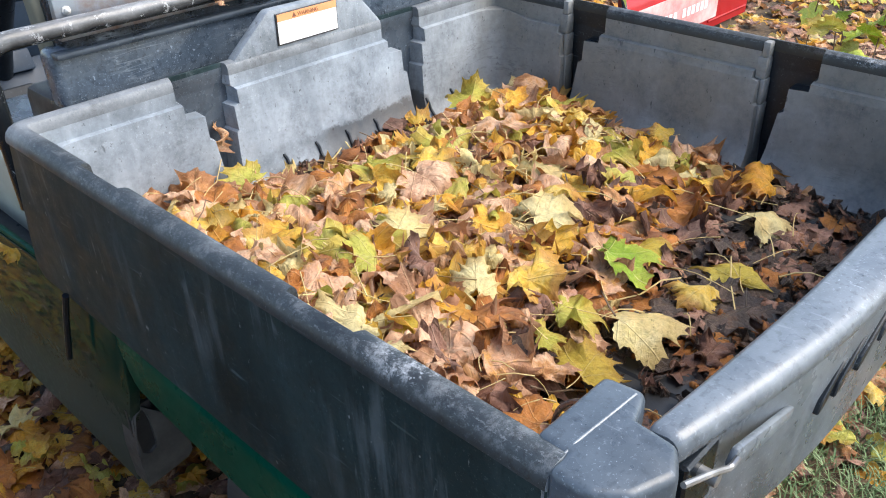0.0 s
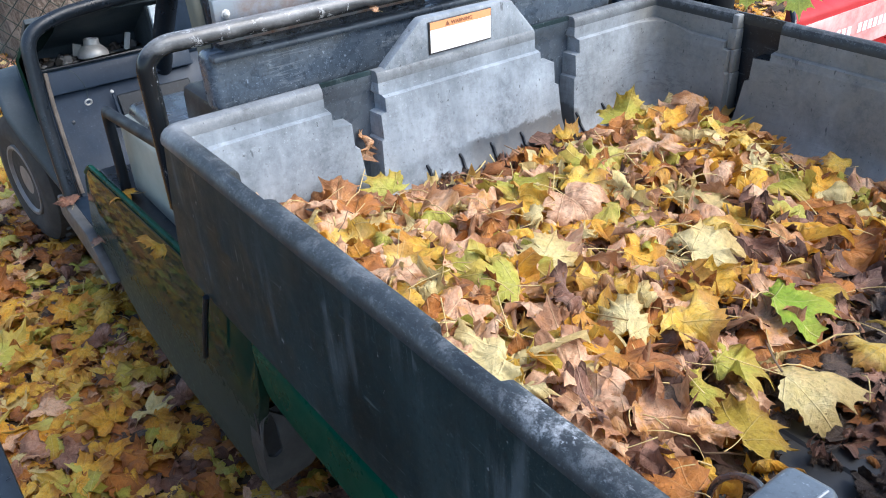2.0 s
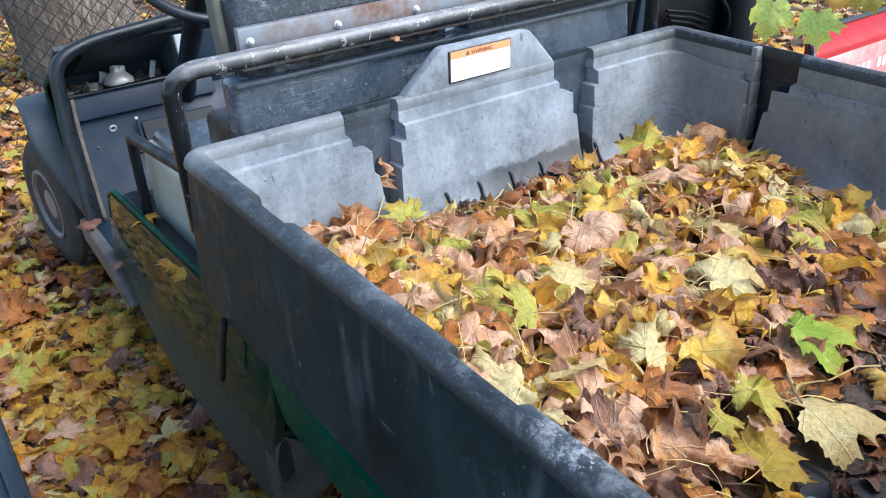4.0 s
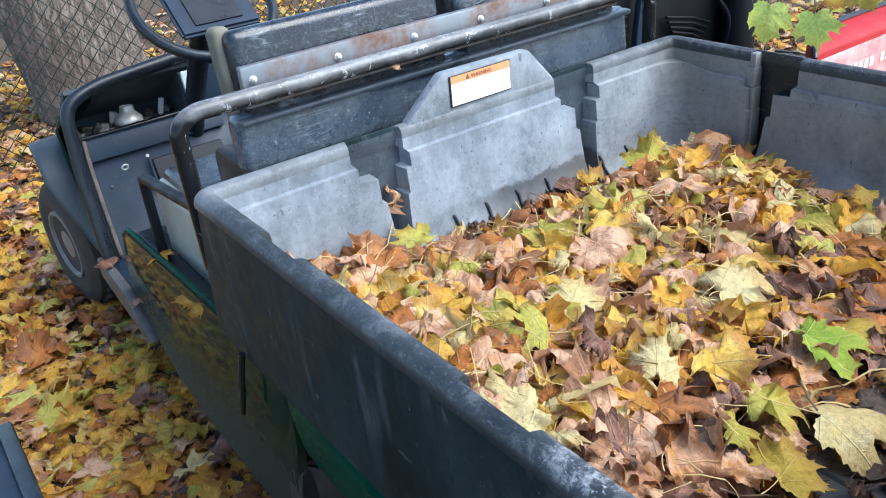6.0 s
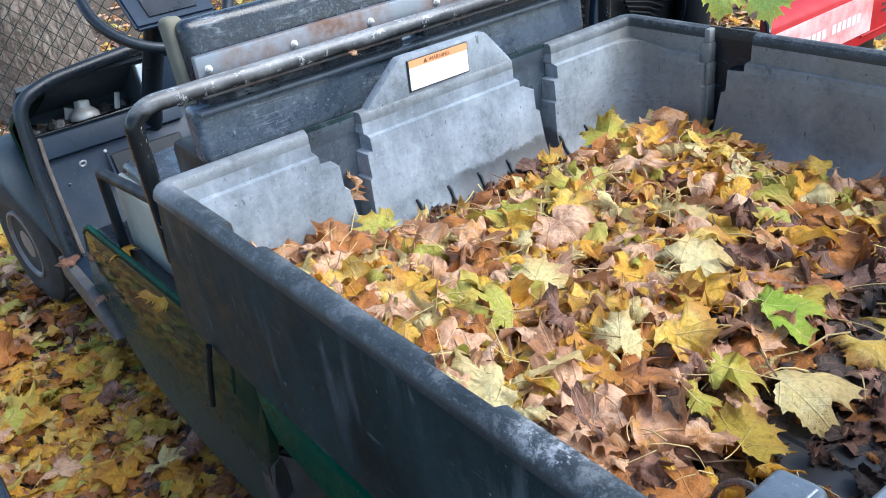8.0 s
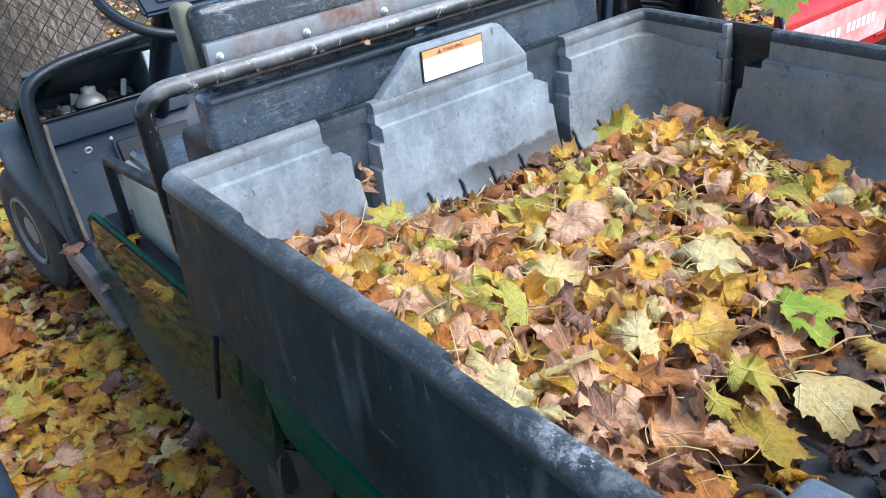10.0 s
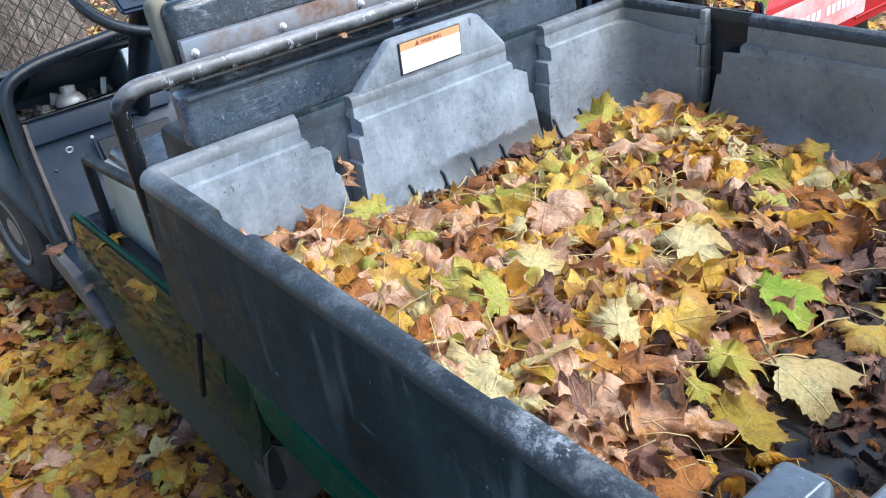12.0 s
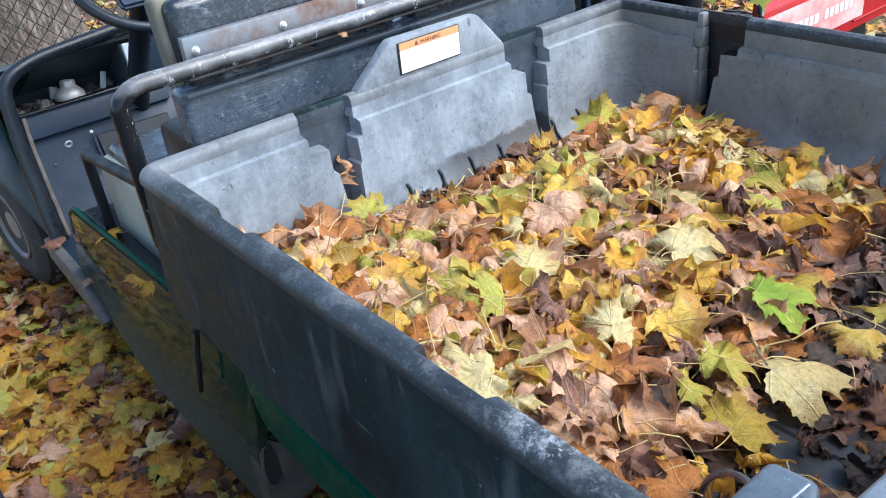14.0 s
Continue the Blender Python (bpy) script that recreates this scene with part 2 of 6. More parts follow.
def worn_tube(name):
    """Black painted tube rubbed through to dull metal along its level top run."""
    m = Mat(name, 0.26, 0.0, 0.3)
    sep = m.n("SeparateXYZ")
    m.l(m.coords(), sep.inputs[0])
    high = m.ramp(m.math("ADD", m.math("SUBTRACT", sep.outputs[2], 0.5), m.math("MULTIPLY", m.noise(18, 6, 0.7), 0.03)), [(0.516, 0.0), (0.538, 1.0)])
    rub = m.math("MULTIPLY", high, m.ramp(m.noise(14, 8, 0.75, m.coords((0.25, 1, 1))), [(0.34, 0.15), (0.60, 0.9)]))
    base = m.mix(rub, (0.008, 0.010, 0.012), m.mix(m.noise(9, 5), (0.15, 0.145, 0.14), (0.34, 0.36, 0.38)))
    nick = m.ramp(m.noise(60, 6, 0.8, m.coords((0.5, 1, 0.3))), [(0.59, 0.0), (0.63, 0.8)])
    m.colour(m.mix(nick, base, (0.42, 0.44, 0.46)))
    m.rough(m.ramp(rub, [(0.0, 0.20), (1.0, 0.30)]))
    m.bump(m.noise(200, 3), 0.15, 0.0008)
    return m.m


def rusty(name):
    m = Mat(name, 0.5, 0.6)
    rust = m.ramp(m.noise(9, 7, 0.7), [(0.42, 0.0), (0.62, 1.0)])
    m.colour(m.mix(rust, (0.24, 0.27, 0.30), (0.20, 0.125, 0.095)))
    m.rough(m.ramp(rust, [(0.0, 0.4), (1.0, 0.85)]))
    m.bump(m.noise(120, 4), 0.3, 0.001)
    return m.m


def soil(name):
    m = Mat(name, 0.95)
    far = m.ramp(m.noise(1.2, 8, 0.7), [(0.35, 0.0), (0.65, 1.0)])
    base = m.mix(far, (0.055, 0.038, 0.025), (0.12, 0.075, 0.035))
    crumb = m.ramp(m.noise(55, 5, 0.7), [(0.35, 0.3), (0.7, 1.3)])
    m.colour(m.mix(1.0, base, crumb, "MULTIPLY"))
    m.bump(m.noise(40, 6, 0.7), 0.8, 0.01)
    return m.m


def bark(name):
    """Grey-brown bark: broken plates between wandering furrows, flaky across."""
    m = Mat(name, 0.92)
    plate = m.noise(13, 8, 0.72, m.coords((2.2, 2.2, 0.75)))
    c = m.ramp(plate, [(0.28, (0.14, 0.115, 0.090)), (0.48, (0.28, 0.235, 0.190)), (0.72, (0.41, 0.355, 0.295))])
    near = m.math("ABSOLUTE", m.math("SUBTRACT", m.noise(7, 6, 0.65, m.coords((3.2, 3.2, 0.85))), 0.5))
    flake = m.math("ABSOLUTE", m.math("SUBTRACT", m.noise(24, 5, 0.65, m.coords((1.3, 1.3, 0.7))), 0.5))
    c = m.mix(m.ramp(near, [(0.004, 0.75), (0.038, 0.0)]), c, (0.045, 0.037, 0.032))
    c = m.mix(m.ramp(flake, [(0.003, 0.45), (0.020, 0.0)]), c, (0.06, 0.048, 0.04))
    pinkish = m.ramp(m.noise(5, 4), [(0.4, 0.0), (0.7, 0.4)])
    m.colour(m.mix(pinkish, c, (0.29, 0.195, 0.165)))
    relief = m.math("ADD", m.math("MULTIPLY", plate, 0.5), m.math("ADD", m.ramp(near, [(0.0, 0.0), (0.08, 0.8)]), m.ramp(flake, [(0.0, 0.0), (0.03, 0.2)])))
    m.bump(relief, 0.9, 0.022)
    return m.m


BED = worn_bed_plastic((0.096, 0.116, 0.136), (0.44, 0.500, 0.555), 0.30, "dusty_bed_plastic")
RIMP = worn_bed_plastic((0.010, 0.014, 0.017), (0.044, 0.058, 0.068), 1.0, "abraded_rim_plastic", 0.48)
# less dusty tub plastic, the outer side's shade put into its tone
OUTER = smeared("shaded_outer_plastic", (0.003, 0.010, 0.012), (0.026, 0.050, 0.056)).m
MACH = plastic("sooty_black_plastic", (0.002, 0.003, 0.004), (0.012, 0.015, 0.018), 0.5, 0.55, 0.12).m
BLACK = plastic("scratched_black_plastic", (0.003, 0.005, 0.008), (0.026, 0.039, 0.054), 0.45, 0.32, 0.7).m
VINYL = scratched("scratched_black_vinyl", (0.003, 0.006, 0.010), (0.034, 0.050, 0.072))
DUSTY = scratched("dusty_black_vinyl", (0.028, 0.042, 0.060), (0.175, 0.222, 0.280))
DASH = plastic("matte_dash_plastic", (0.006, 0.014, 0.027), (0.024, 0.044, 0.074), 0.7, 0.50, 0.3).m
FENDER = plastic("dusty_fender_plastic", (0.015, 0.026, 0.032), (0.058, 0.080, 0.095), 0.8, 0.55, 0.3).m
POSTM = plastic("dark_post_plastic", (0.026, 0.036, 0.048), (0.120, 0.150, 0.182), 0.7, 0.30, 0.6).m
GATE = plastic("silvery_worn_gate_plastic", (0.060, 0.074, 0.088), (0.25, 0.285, 0.32), 0.9, 0.28, 0.7).m
TUBE = worn_tube("worn_black_tube_paint")
SATIN = plastic("satin_black_paint", (0.004, 0.006, 0.009), (0.018, 0.026, 0.036), 0.5, 0.5, 0.35).m
GREEN = muddy_paint("glossy_dark_green_paint", (0.003, 0.020, 0.013), (0.005, 0.026, 0.016))
OLIVE = paint("beige_seat_vinyl", (0.11, 0.105, 0.078), (0.185, 0.178, 0.138), 0.82, 7)
EMERALD = paint("emerald_fender_paint", (0.000, 0.032, 0.020), (0.000, 0.052, 0.032), 0.28, 6, 0.0, 0.05, 0.0)
RED = paint("faded_red_paint", (0.29, 0.003, 0.006), (0.39, 0.009, 0.013), 0.50, 5, 0.0, 0.03, 0.0)
for mat, level in ((OLIVE, 0.15), (EMERALD, 0.03), (RED, 0.3), (DASH, 0.3), (BLACK, 0.4), (SATIN, 0.25), (MACH, 0.2)):
    mat.node_tree.nodes["Principled BSDF"].inputs["Specular IOR Level"].default_value = level
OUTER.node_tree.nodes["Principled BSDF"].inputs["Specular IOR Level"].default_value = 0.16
CUSHION = paint("pale_olive_seat_vinyl", (0.26, 0.27, 0.225), (0.37, 0.375, 0.32), 0.5, 7)
STEEL = paint("dull_scraped_steel", (0.20, 0.20, 0.20), (0.36, 0.36, 0.36), 0.42, 18, 0.7)
SILLM = paint("scraped_grey_sill", (0.045, 0.046, 0.045), (0.13, 0.128, 0.122), 0.5, 12, 0.2)
RUST = rusty("rusty_seat_bracket")
TORN = paint("torn_brown_lining", (0.075, 0.062, 0.052), (0.17, 0.145, 0.125), 0.9, 30)
BOLT = paint("zinc_bolt", (0.34, 0.34, 0.33), (0.52, 0.52, 0.50), 0.4, 40, 0.0)
RUBBER = paint("dusty_tyre_rubber", (0.018, 0.017, 0.016), (0.05, 0.046, 0.040), 0.85, 10)
RIMM = paint("grey_wheel_rim", (0.13, 0.125, 0.12), (0.27, 0.26, 0.25), 0.5, 9, 0.2)
WHITE = paint("white_sticker", (0.74, 0.75, 0.76), (0.82, 0.82, 0.83), 0.35, 20)
ORANGE = paint("orange_sticker_band", (0.72, 0.30, 0.13), (0.80, 0.36, 0.17), 0.4, 25)
INK = paint("black_ink", (0.015, 0.015, 0.016), (0.03, 0.03, 0.03), 0.5, 20)
FADED = paint("faded_brown_ink", (0.11, 0.045, 0.03), (0.22, 0.09, 0.05), 0.5, 60)
PLATE = paint("pale_blue_plate", (0.42, 0.50, 0.54), (0.55, 0.62, 0.65), 0.45, 8)
CAPM = paint("dull_white_metal", (0.40, 0.40, 0.38), (0.62, 0.61, 0.58), 0.38, 22, 0.35)
CLUTTER = paint("grey_dust_debris", (0.10, 0.098, 0.092), (0.26, 0.25, 0.24), 0.85, 25)
PINK = paint("sun_bleached_decal", (0.58, 0.16, 0.16), (0.72, 0.55, 0.53), 0.4, 11)
SOIL = soil("leafy_soil")
BARK = bark("maple_bark")
WIRE = paint("green_coated_wire", (0.006, 0.016, 0.013), (0.018, 0.034, 0.028), 0.5, 20)
FLOORM = plastic("dirty_bed_floor", (0.009, 0.009, 0.009), (0.030, 0.028, 0.026), 0.8, 0.5, 0.2).m
TWIG = paint("dry_twig", (0.10, 0.065, 0.04), (0.20, 0.14, 0.09), 0.8, 30)
PETIOLE = paint("leaf_stalk", (0.40, 0.26, 0.10), (0.58, 0.46, 0.20), 0.6, 4)
GRASSM = paint("lawn_grass", (0.060, 0.125, 0.040), (0.20, 0.27, 0.12), 0.6, 5)
PALEBITS = paint("pale_paper_scrap", (0.55, 0.58, 0.58), (0.70, 0.72, 0.72), 0.7, 8)

YEL = leaf_material("yellow_leaf", [(0.0, (0.54, 0.207, 0.019)), (0.28, (0.68, 0.338, 0.034)), (0.60, (0.73, 0.470, 0.073)), (1.0, (0.74, 0.573, 0.213))], (0.36, 0.141, 0.029), 0.5, 0.32, 0.30)
GOLD = leaf_material("olive_gold_leaf", [(0.0, (0.36, 0.21, 0.025)), (0.5, (0.46, 0.33, 0.04)), (1.0, (0.47, 0.38, 0.07))], (0.30, 0.16, 0.03), 0.5, 0.28, 0.3)
TAN = leaf_material("tan_leaf", [(0.0, (0.32, 0.122, 0.044)), (0.25, (0.54, 0.263, 0.102)), (0.52, (0.74, 0.480, 0.310)), (0.78, (0.60, 0.330, 0.195)), (1.0, (0.67, 0.338, 0.073))], (0.24, 0.094, 0.039), 0.55, 0.28, 0.25)
BROWN = leaf_material("brown_leaf", [(0.0, (0.105, 0.043, 0.026)), (0.4, (0.20, 0.092, 0.058)), (0.75, (0.38, 0.212, 0.150)), (1.0, (0.32, 0.120, 0.042))], (0.065, 0.036, 0.029), 0.6, 0.16, 0.14)
WET = leaf_material("wet_dark_leaf", [(0.0, (0.028, 0.018, 0.014)), (0.45, (0.062, 0.040, 0.030)), (0.8, (0.125, 0.080, 0.058)), (1.0, (0.15, 0.075, 0.035))], (0.024, 0.018, 0.016), 0.42, 0.08, 0.12)
CREAM = leaf_material("cream_leaf", [(0.0, (0.60, 0.47, 0.17)), (0.5, (0.66, 0.55, 0.28)), (1.0, (0.60, 0.53, 0.24))], (0.46, 0.31, 0.11), 0.5, 0.25, 0.35)
LIME = leaf_material("yellow_green_leaf", [(0.0, (0.48, 0.40, 0.06)), (0.5, (0.42, 0.40, 0.07)), (1.0, (0.54, 0.50, 0.17))], (0.42, 0.27, 0.05), 0.5, 0.28, 0.35)
FRESH = leaf_material("fresh_green_leaf", [(0.0, (0.17, 0.28, 0.018)), (0.5, (0.23, 0.34, 0.025)), (1.0, (0.32, 0.38, 0.04))], (0.33, 0.36, 0.04), 0.45, 0.25, 0.5)
# brighter copy of the yellow-green leaf, back light put into colour and translucency
HANGING = leaf_material("sunlit_hanging_leaf", [(0.0, (0.42, 0.60, 0.14)), (0.5, (0.50, 0.66, 0.17)), (1.0, (0.66, 0.72, 0.18))], (0.58, 0.56, 0.10), 0.45, 0.60, 0.45)
RUSSET = leaf_material("russet_leaf", [(0.0, (0.27, 0.085, 0.021)), (0.5, (0.43, 0.164, 0.034)), (1.0, (0.33, 0.122, 0.058))], (0.14, 0.052, 0.024), 0.55, 0.2, 0.2)


# ---- making meshes ----
def mesh_ob(name, verts, faces, mats, parent=None, label="", smooth=True, slots=None, uvs=None):
    me = bpy.data.meshes.new(name)
    me.from_pydata([tuple(v) for v in verts], [], faces)
    for mat in mats if isinstance(mats, (list, tuple)) else [mats]:
        me.materials.append(mat)
    if smooth:
        me.polygons.foreach_set("use_smooth", [True] * len(faces))
    if slots is not None:
        me.polygons.foreach_set("material_index", slots)
    if uvs is not None:
        layer = me.uv_layers.new(name="leaf")
        index = np.zeros(len(me.loops), dtype=np.int32)
        me.loops.foreach_get("vertex_index", index)
        layer.data.foreach_set("uv", np.asarray(uvs, dtype=np.float32)[index].ravel())
    me.update()
    ob = new(name, me)
    return hang(ob, parent, label)


def hang(ob, parent, label=""):
    if parent is not None:
        ob.parent = parent
        ob.matrix_parent_inverse = parent.matrix_basis.inverted() if parent.parent is None else Matrix.Identity(4)
    if label:
        ob["label"] = label
    return ob


def part(name, bm, material, parent, label="", smooth=True, crease=35):
    """Links a bmesh as one mesh object under a thing or a part."""
    me = bpy.data.meshes.new(name)
    bm.normal_update()
    if smooth:
        for f in bm.faces:
            f.smooth = True
        for e in bm.edges:
            e.smooth = len(e.link_faces) == 2 and e.calc_face_angle(0) < radians(crease)
    bm.to_mesh(me)
    bm.free()
    me.materials.append(material)
    return hang(new(name, me), parent, label)


def thing(name, at, label, category, group="", kind=""):
    ob = new(name)
    ob.location = at
    ob.empty_display_size = 0.05
    return tagged(ob, label, category, group, kind)


def box(x0, x1, y0, y1, z0, z1, bevel=0.006, seg=2, m=None):
    bm = bmesh.new()
    bmesh.ops.create_cube(bm, size=1.0, matrix=Matrix.Translation(((x0 + x1) / 2, (y0 + y1) / 2, (z0 + z1) / 2)) @ Matrix.Diagonal((x1 - x0, y1 - y0, z1 - z0, 1)))
    if bevel:
        bmesh.ops.bevel(bm, geom=bm.edges[:], offset=bevel, segments=seg, affect="EDGES", profile=0.5)
    if m is not None:
        bmesh.ops.transform(bm, matrix=m, verts=bm.verts)
    return bm


def prism(outline, axis, a, b, bevel=0.004, seg=2):
    """A plate: the outline in the two other axes, pulled along an axis from a to b."""
    bm = bmesh.new()

    def at(p, w):
        return {"x": (w, p[0], p[1]), "y": (p[0], w, p[1]), "z": (p[0], p[1], w)}[axis]

    lo = [bm.verts.new(at(p, a)) for p in outline]
    hi = [bm.verts.new(at(p, b)) for p in outline]
    bm.faces.new(lo)
    bm.faces.new(hi[::-1])
    for i in range(len(lo)):
        j = (i + 1) % len(lo)
        bm.faces.new((lo[i], hi[i], hi[j], lo[j]))
    bmesh.ops.recalc_face_normals(bm, faces=bm.faces)
    if bevel:
        bmesh.ops.bevel(bm, geom=bm.edges[:], offset=bevel, segments=seg, affect="EDGES", profile=0.5)
    return bm


def rounded(points, radius, steps=6):
    """A polyline whose inner corners are rounded."""
    pts = [Vector(p) for p in points]
    out = [pts[0]]
    for a, b, c in zip(pts, pts[1:], pts[2:]):
        r = min(radius, (a - b).length * 0.49, (c - b).length * 0.49)
        p, q = b + (a - b).normalized() * r, b + (c - b).normalized() * r
        for i in range(steps + 1):
            t = i / steps
            out.append(p * (1 - t) ** 2 + b * 2 * t * (1 - t) + q * t**2)
    return out + [pts[-1]]


def pipe(points, r, sides=10, closed=False, taper=None):
    """A round bar along a polyline."""
    pts = [Vector(p) for p in points]
    bm = bmesh.new()
    rings, up = [], None
    n = len(pts)
    for i, p in enumerate(pts):
        d = (pts[(i + 1) % n] - pts[i - 1]) if closed or 0 < i < n - 1 else (pts[1] - pts[0] if i == 0 else pts[-1] - pts[-2])
        d = d.normalized()
        if up is None:
            up = d.orthogonal().normalized()
        up = (up - d * up.dot(d)).normalized()
        side = d.cross(up)
        rr = r * (taper[i] if taper else 1)
        rings.append([bm.verts.new(p + (up * math.cos(2 * math.pi * k / sides) + side * math.sin(2 * math.pi * k / sides)) * rr) for k in range(sides)])
    for a, b in zip(rings, rings[1:] + (rings[:1] if closed else [])):
        for k in range(sides):
            bm.faces.new((a[k], a[(k + 1) % sides], b[(k + 1) % sides], b[k]))
    if not closed:
        bm.faces.new(rings[0][::-1])
        bm.faces.new(rings[-1])
    return bm


def lathe(profile, sides=24, m=None):
    """Turns a profile of (radius, height) round z."""
    bm = bmesh.new()
    rings = [[bm.verts.new((r * math.cos(2 * math.pi * k / sides), r * math.sin(2 * math.pi * k / sides), z)) for k in range(sides)] for r, z in profile]
    for a, b in zip(rings, rings[1:]):
        for k in range(sides):
            bm.faces.new((a[k], a[(k + 1) % sides], b[(k + 1) % sides], b[k]))
    bm.faces.new(rings[0][::-1])
    bm.faces.new(rings[-1])
    bmesh.ops.recalc_face_normals(bm, faces=bm.faces)
    if m is not None:
        bmesh.ops.transform(bm, matrix=m, verts=bm.verts)
    return bm


def join(*parts):
    bm = bmesh.new()
    for p in parts:
        me = bpy.data.meshes.new("scratch")
        p.to_mesh(me)
        p.free()
        bm.from_mesh(me)
        bpy.data.meshes.remove(me)
    return bm


# ---- ground ----
def ground_height(x, y):
    return 0.018 * noise.noise((x * 0.9, y * 0.9, 3.0)) - 0.012


def build_ground():
    xs = np.concatenate([[-400, -60, -12], np.linspace(-4, 8, 61), [14, 60, 400]])
    ys = np.concatenate([[-400, -60, -12], np.linspace(-4, 8, 61), [14, 60, 400]])
    verts = [(x, y, ground_height(x, y)) for y in ys for x in xs]
    n = len(xs)
    faces = [(j * n + i, j * n + i + 1, (j + 1) * n + i + 1, (j + 1) * n + i) for j in range(len(ys) - 1) for i in range(n - 1)]
    tagged(mesh_ob("ground", verts, faces, SOIL), "bare brown soil strewn with fallen maple leaves", "ground", kind="structure")


build_ground()

# ---- utility cart ----
FLOOR, WIDE, LONG = 0.632, 1.17, 1.084
cart = thing("utility_cart", (0.58, 0.4, 0), "dark green and black utility cart with weathered plastic cargo bed", "utility vehicle")


def depth_at(z):
    """How far the inner wall stands in from the lip at a height."""
    if z >= 0.858:
        return 0.0
    if z >= 0.850:
        return 0.0095 * (0.858 - z) / 0.008
    d = 0.0095 + 0.0150 * (0.850 - z) / 0.16
    if z < 0.70:
        q = min(1.0, (0.70 - z) / (0.70 - FLOOR + 0.004))
        d += 0.05 * (1 - math.sqrt(max(0.0, 1 - q * q)))
    return d


def slot_edges(z):
    """The stake pocket's edges about its middle: the stepped side and the straight side."""
    if z > 0.857:
        return -0.057, 0.056
    if z > 0.821:
        return -0.049, 0.063
    if z > 0.770:
        return -0.010, 0.050
    f = (0.770 - z) / (0.770 - FLOOR)
    return 0.000 + 0.014 * f, 0.045 - 0.008 * f


# inner rows from the floor upwards, then over the rim and down outside: (offset in, height, corner radius, outside?)
ROWS = [(depth_at(z), z, 0.055 - 0.03 * max(0.0, (0.70 - z) / 0.07), False) for z in (0.628, 0.636, 0.646, 0.658, 0.672, 0.686, 0.700, 0.730, 0.768, 0.772, 0.800, 0.8195, 0.8225, 0.840, 0.850)]
ROWS += [(0.0, 0.8525, 0.012, False), (0.0, 0.8585, 0.010, False), (0.0, 0.878, 0.008, False), (-0.001, 0.892, 0.008, False), (-0.004, 0.8975, 0.010, False)]
ROWS += [(-0.010, 0.9005, 0.014, True), (-0.018, 0.9012, 0.020, True), (-0.025, 0.8998, 0.026, True), (-0.031, 0.8958, 0.031, True), (-0.0355, 0.8895, 0.034, True), (-0.0378, 0.8820, 0.036, True), (-0.0378, 0.8770, 0.036, True), (-0.0342, 0.8745, 0.033, True)]
ROWS += [(-0.034, 0.86, 0.033, True), (-0.0335, 0.80, 0.033, True), (-0.0325, 0.74, 0.033, True), (-0.031, 0.66, 0.034, True), (-0.029, 0.605, 0.036, True), (-0.024, 0.580, 0.036, True), (-0.013, 0.568, 0.034, True), (0.02, 0.566, 0.03, True)]
POCKET = -0.025


def wall_columns(length, centres, flip):
    """Columns along one wall: each gives, for a row, the place along it and whether it lies in a pocket."""
    out = []
    stops = [0.115] + [v for c in centres for v in (c - 0.09, c + 0.09)] + [length]
    for a, b in zip(stops[::2], stops[1::2]):
        for k in range(7):
            out.append(("plain", a + (b - a) * k / 6))
    cols = []
    for _, u in out:
        cols.append(("plain", u))
    for c in centres:
        for k in ("a", "b", "m", "n", "c", "d"):
            cols.append((k, c))
    key = {"plain": 0, "a": -0.07, "b": -0.05, "m": -0.01, "n": 0.01, "c": 0.05, "d": 0.07}
    cols.sort(key=lambda kc: kc[1] + key[kc[0]])
    return [(k, u, flip) for k, u in cols]


def column_place(col, z):
    kind, u, flip = col
    if kind == "plain":
        return u, False
    lo, hi = slot_edges(z)
    if flip:
        lo, hi = -hi, -lo
    e = 0.003
    return {"a": (u + lo - e, False), "b": (u + lo, True), "m": (u + lo + (hi - lo) * 0.33, True), "n": (u + lo + (hi - lo) * 0.67, True), "c": (u + hi, True), "d": (u + hi + e, False)}[kind]


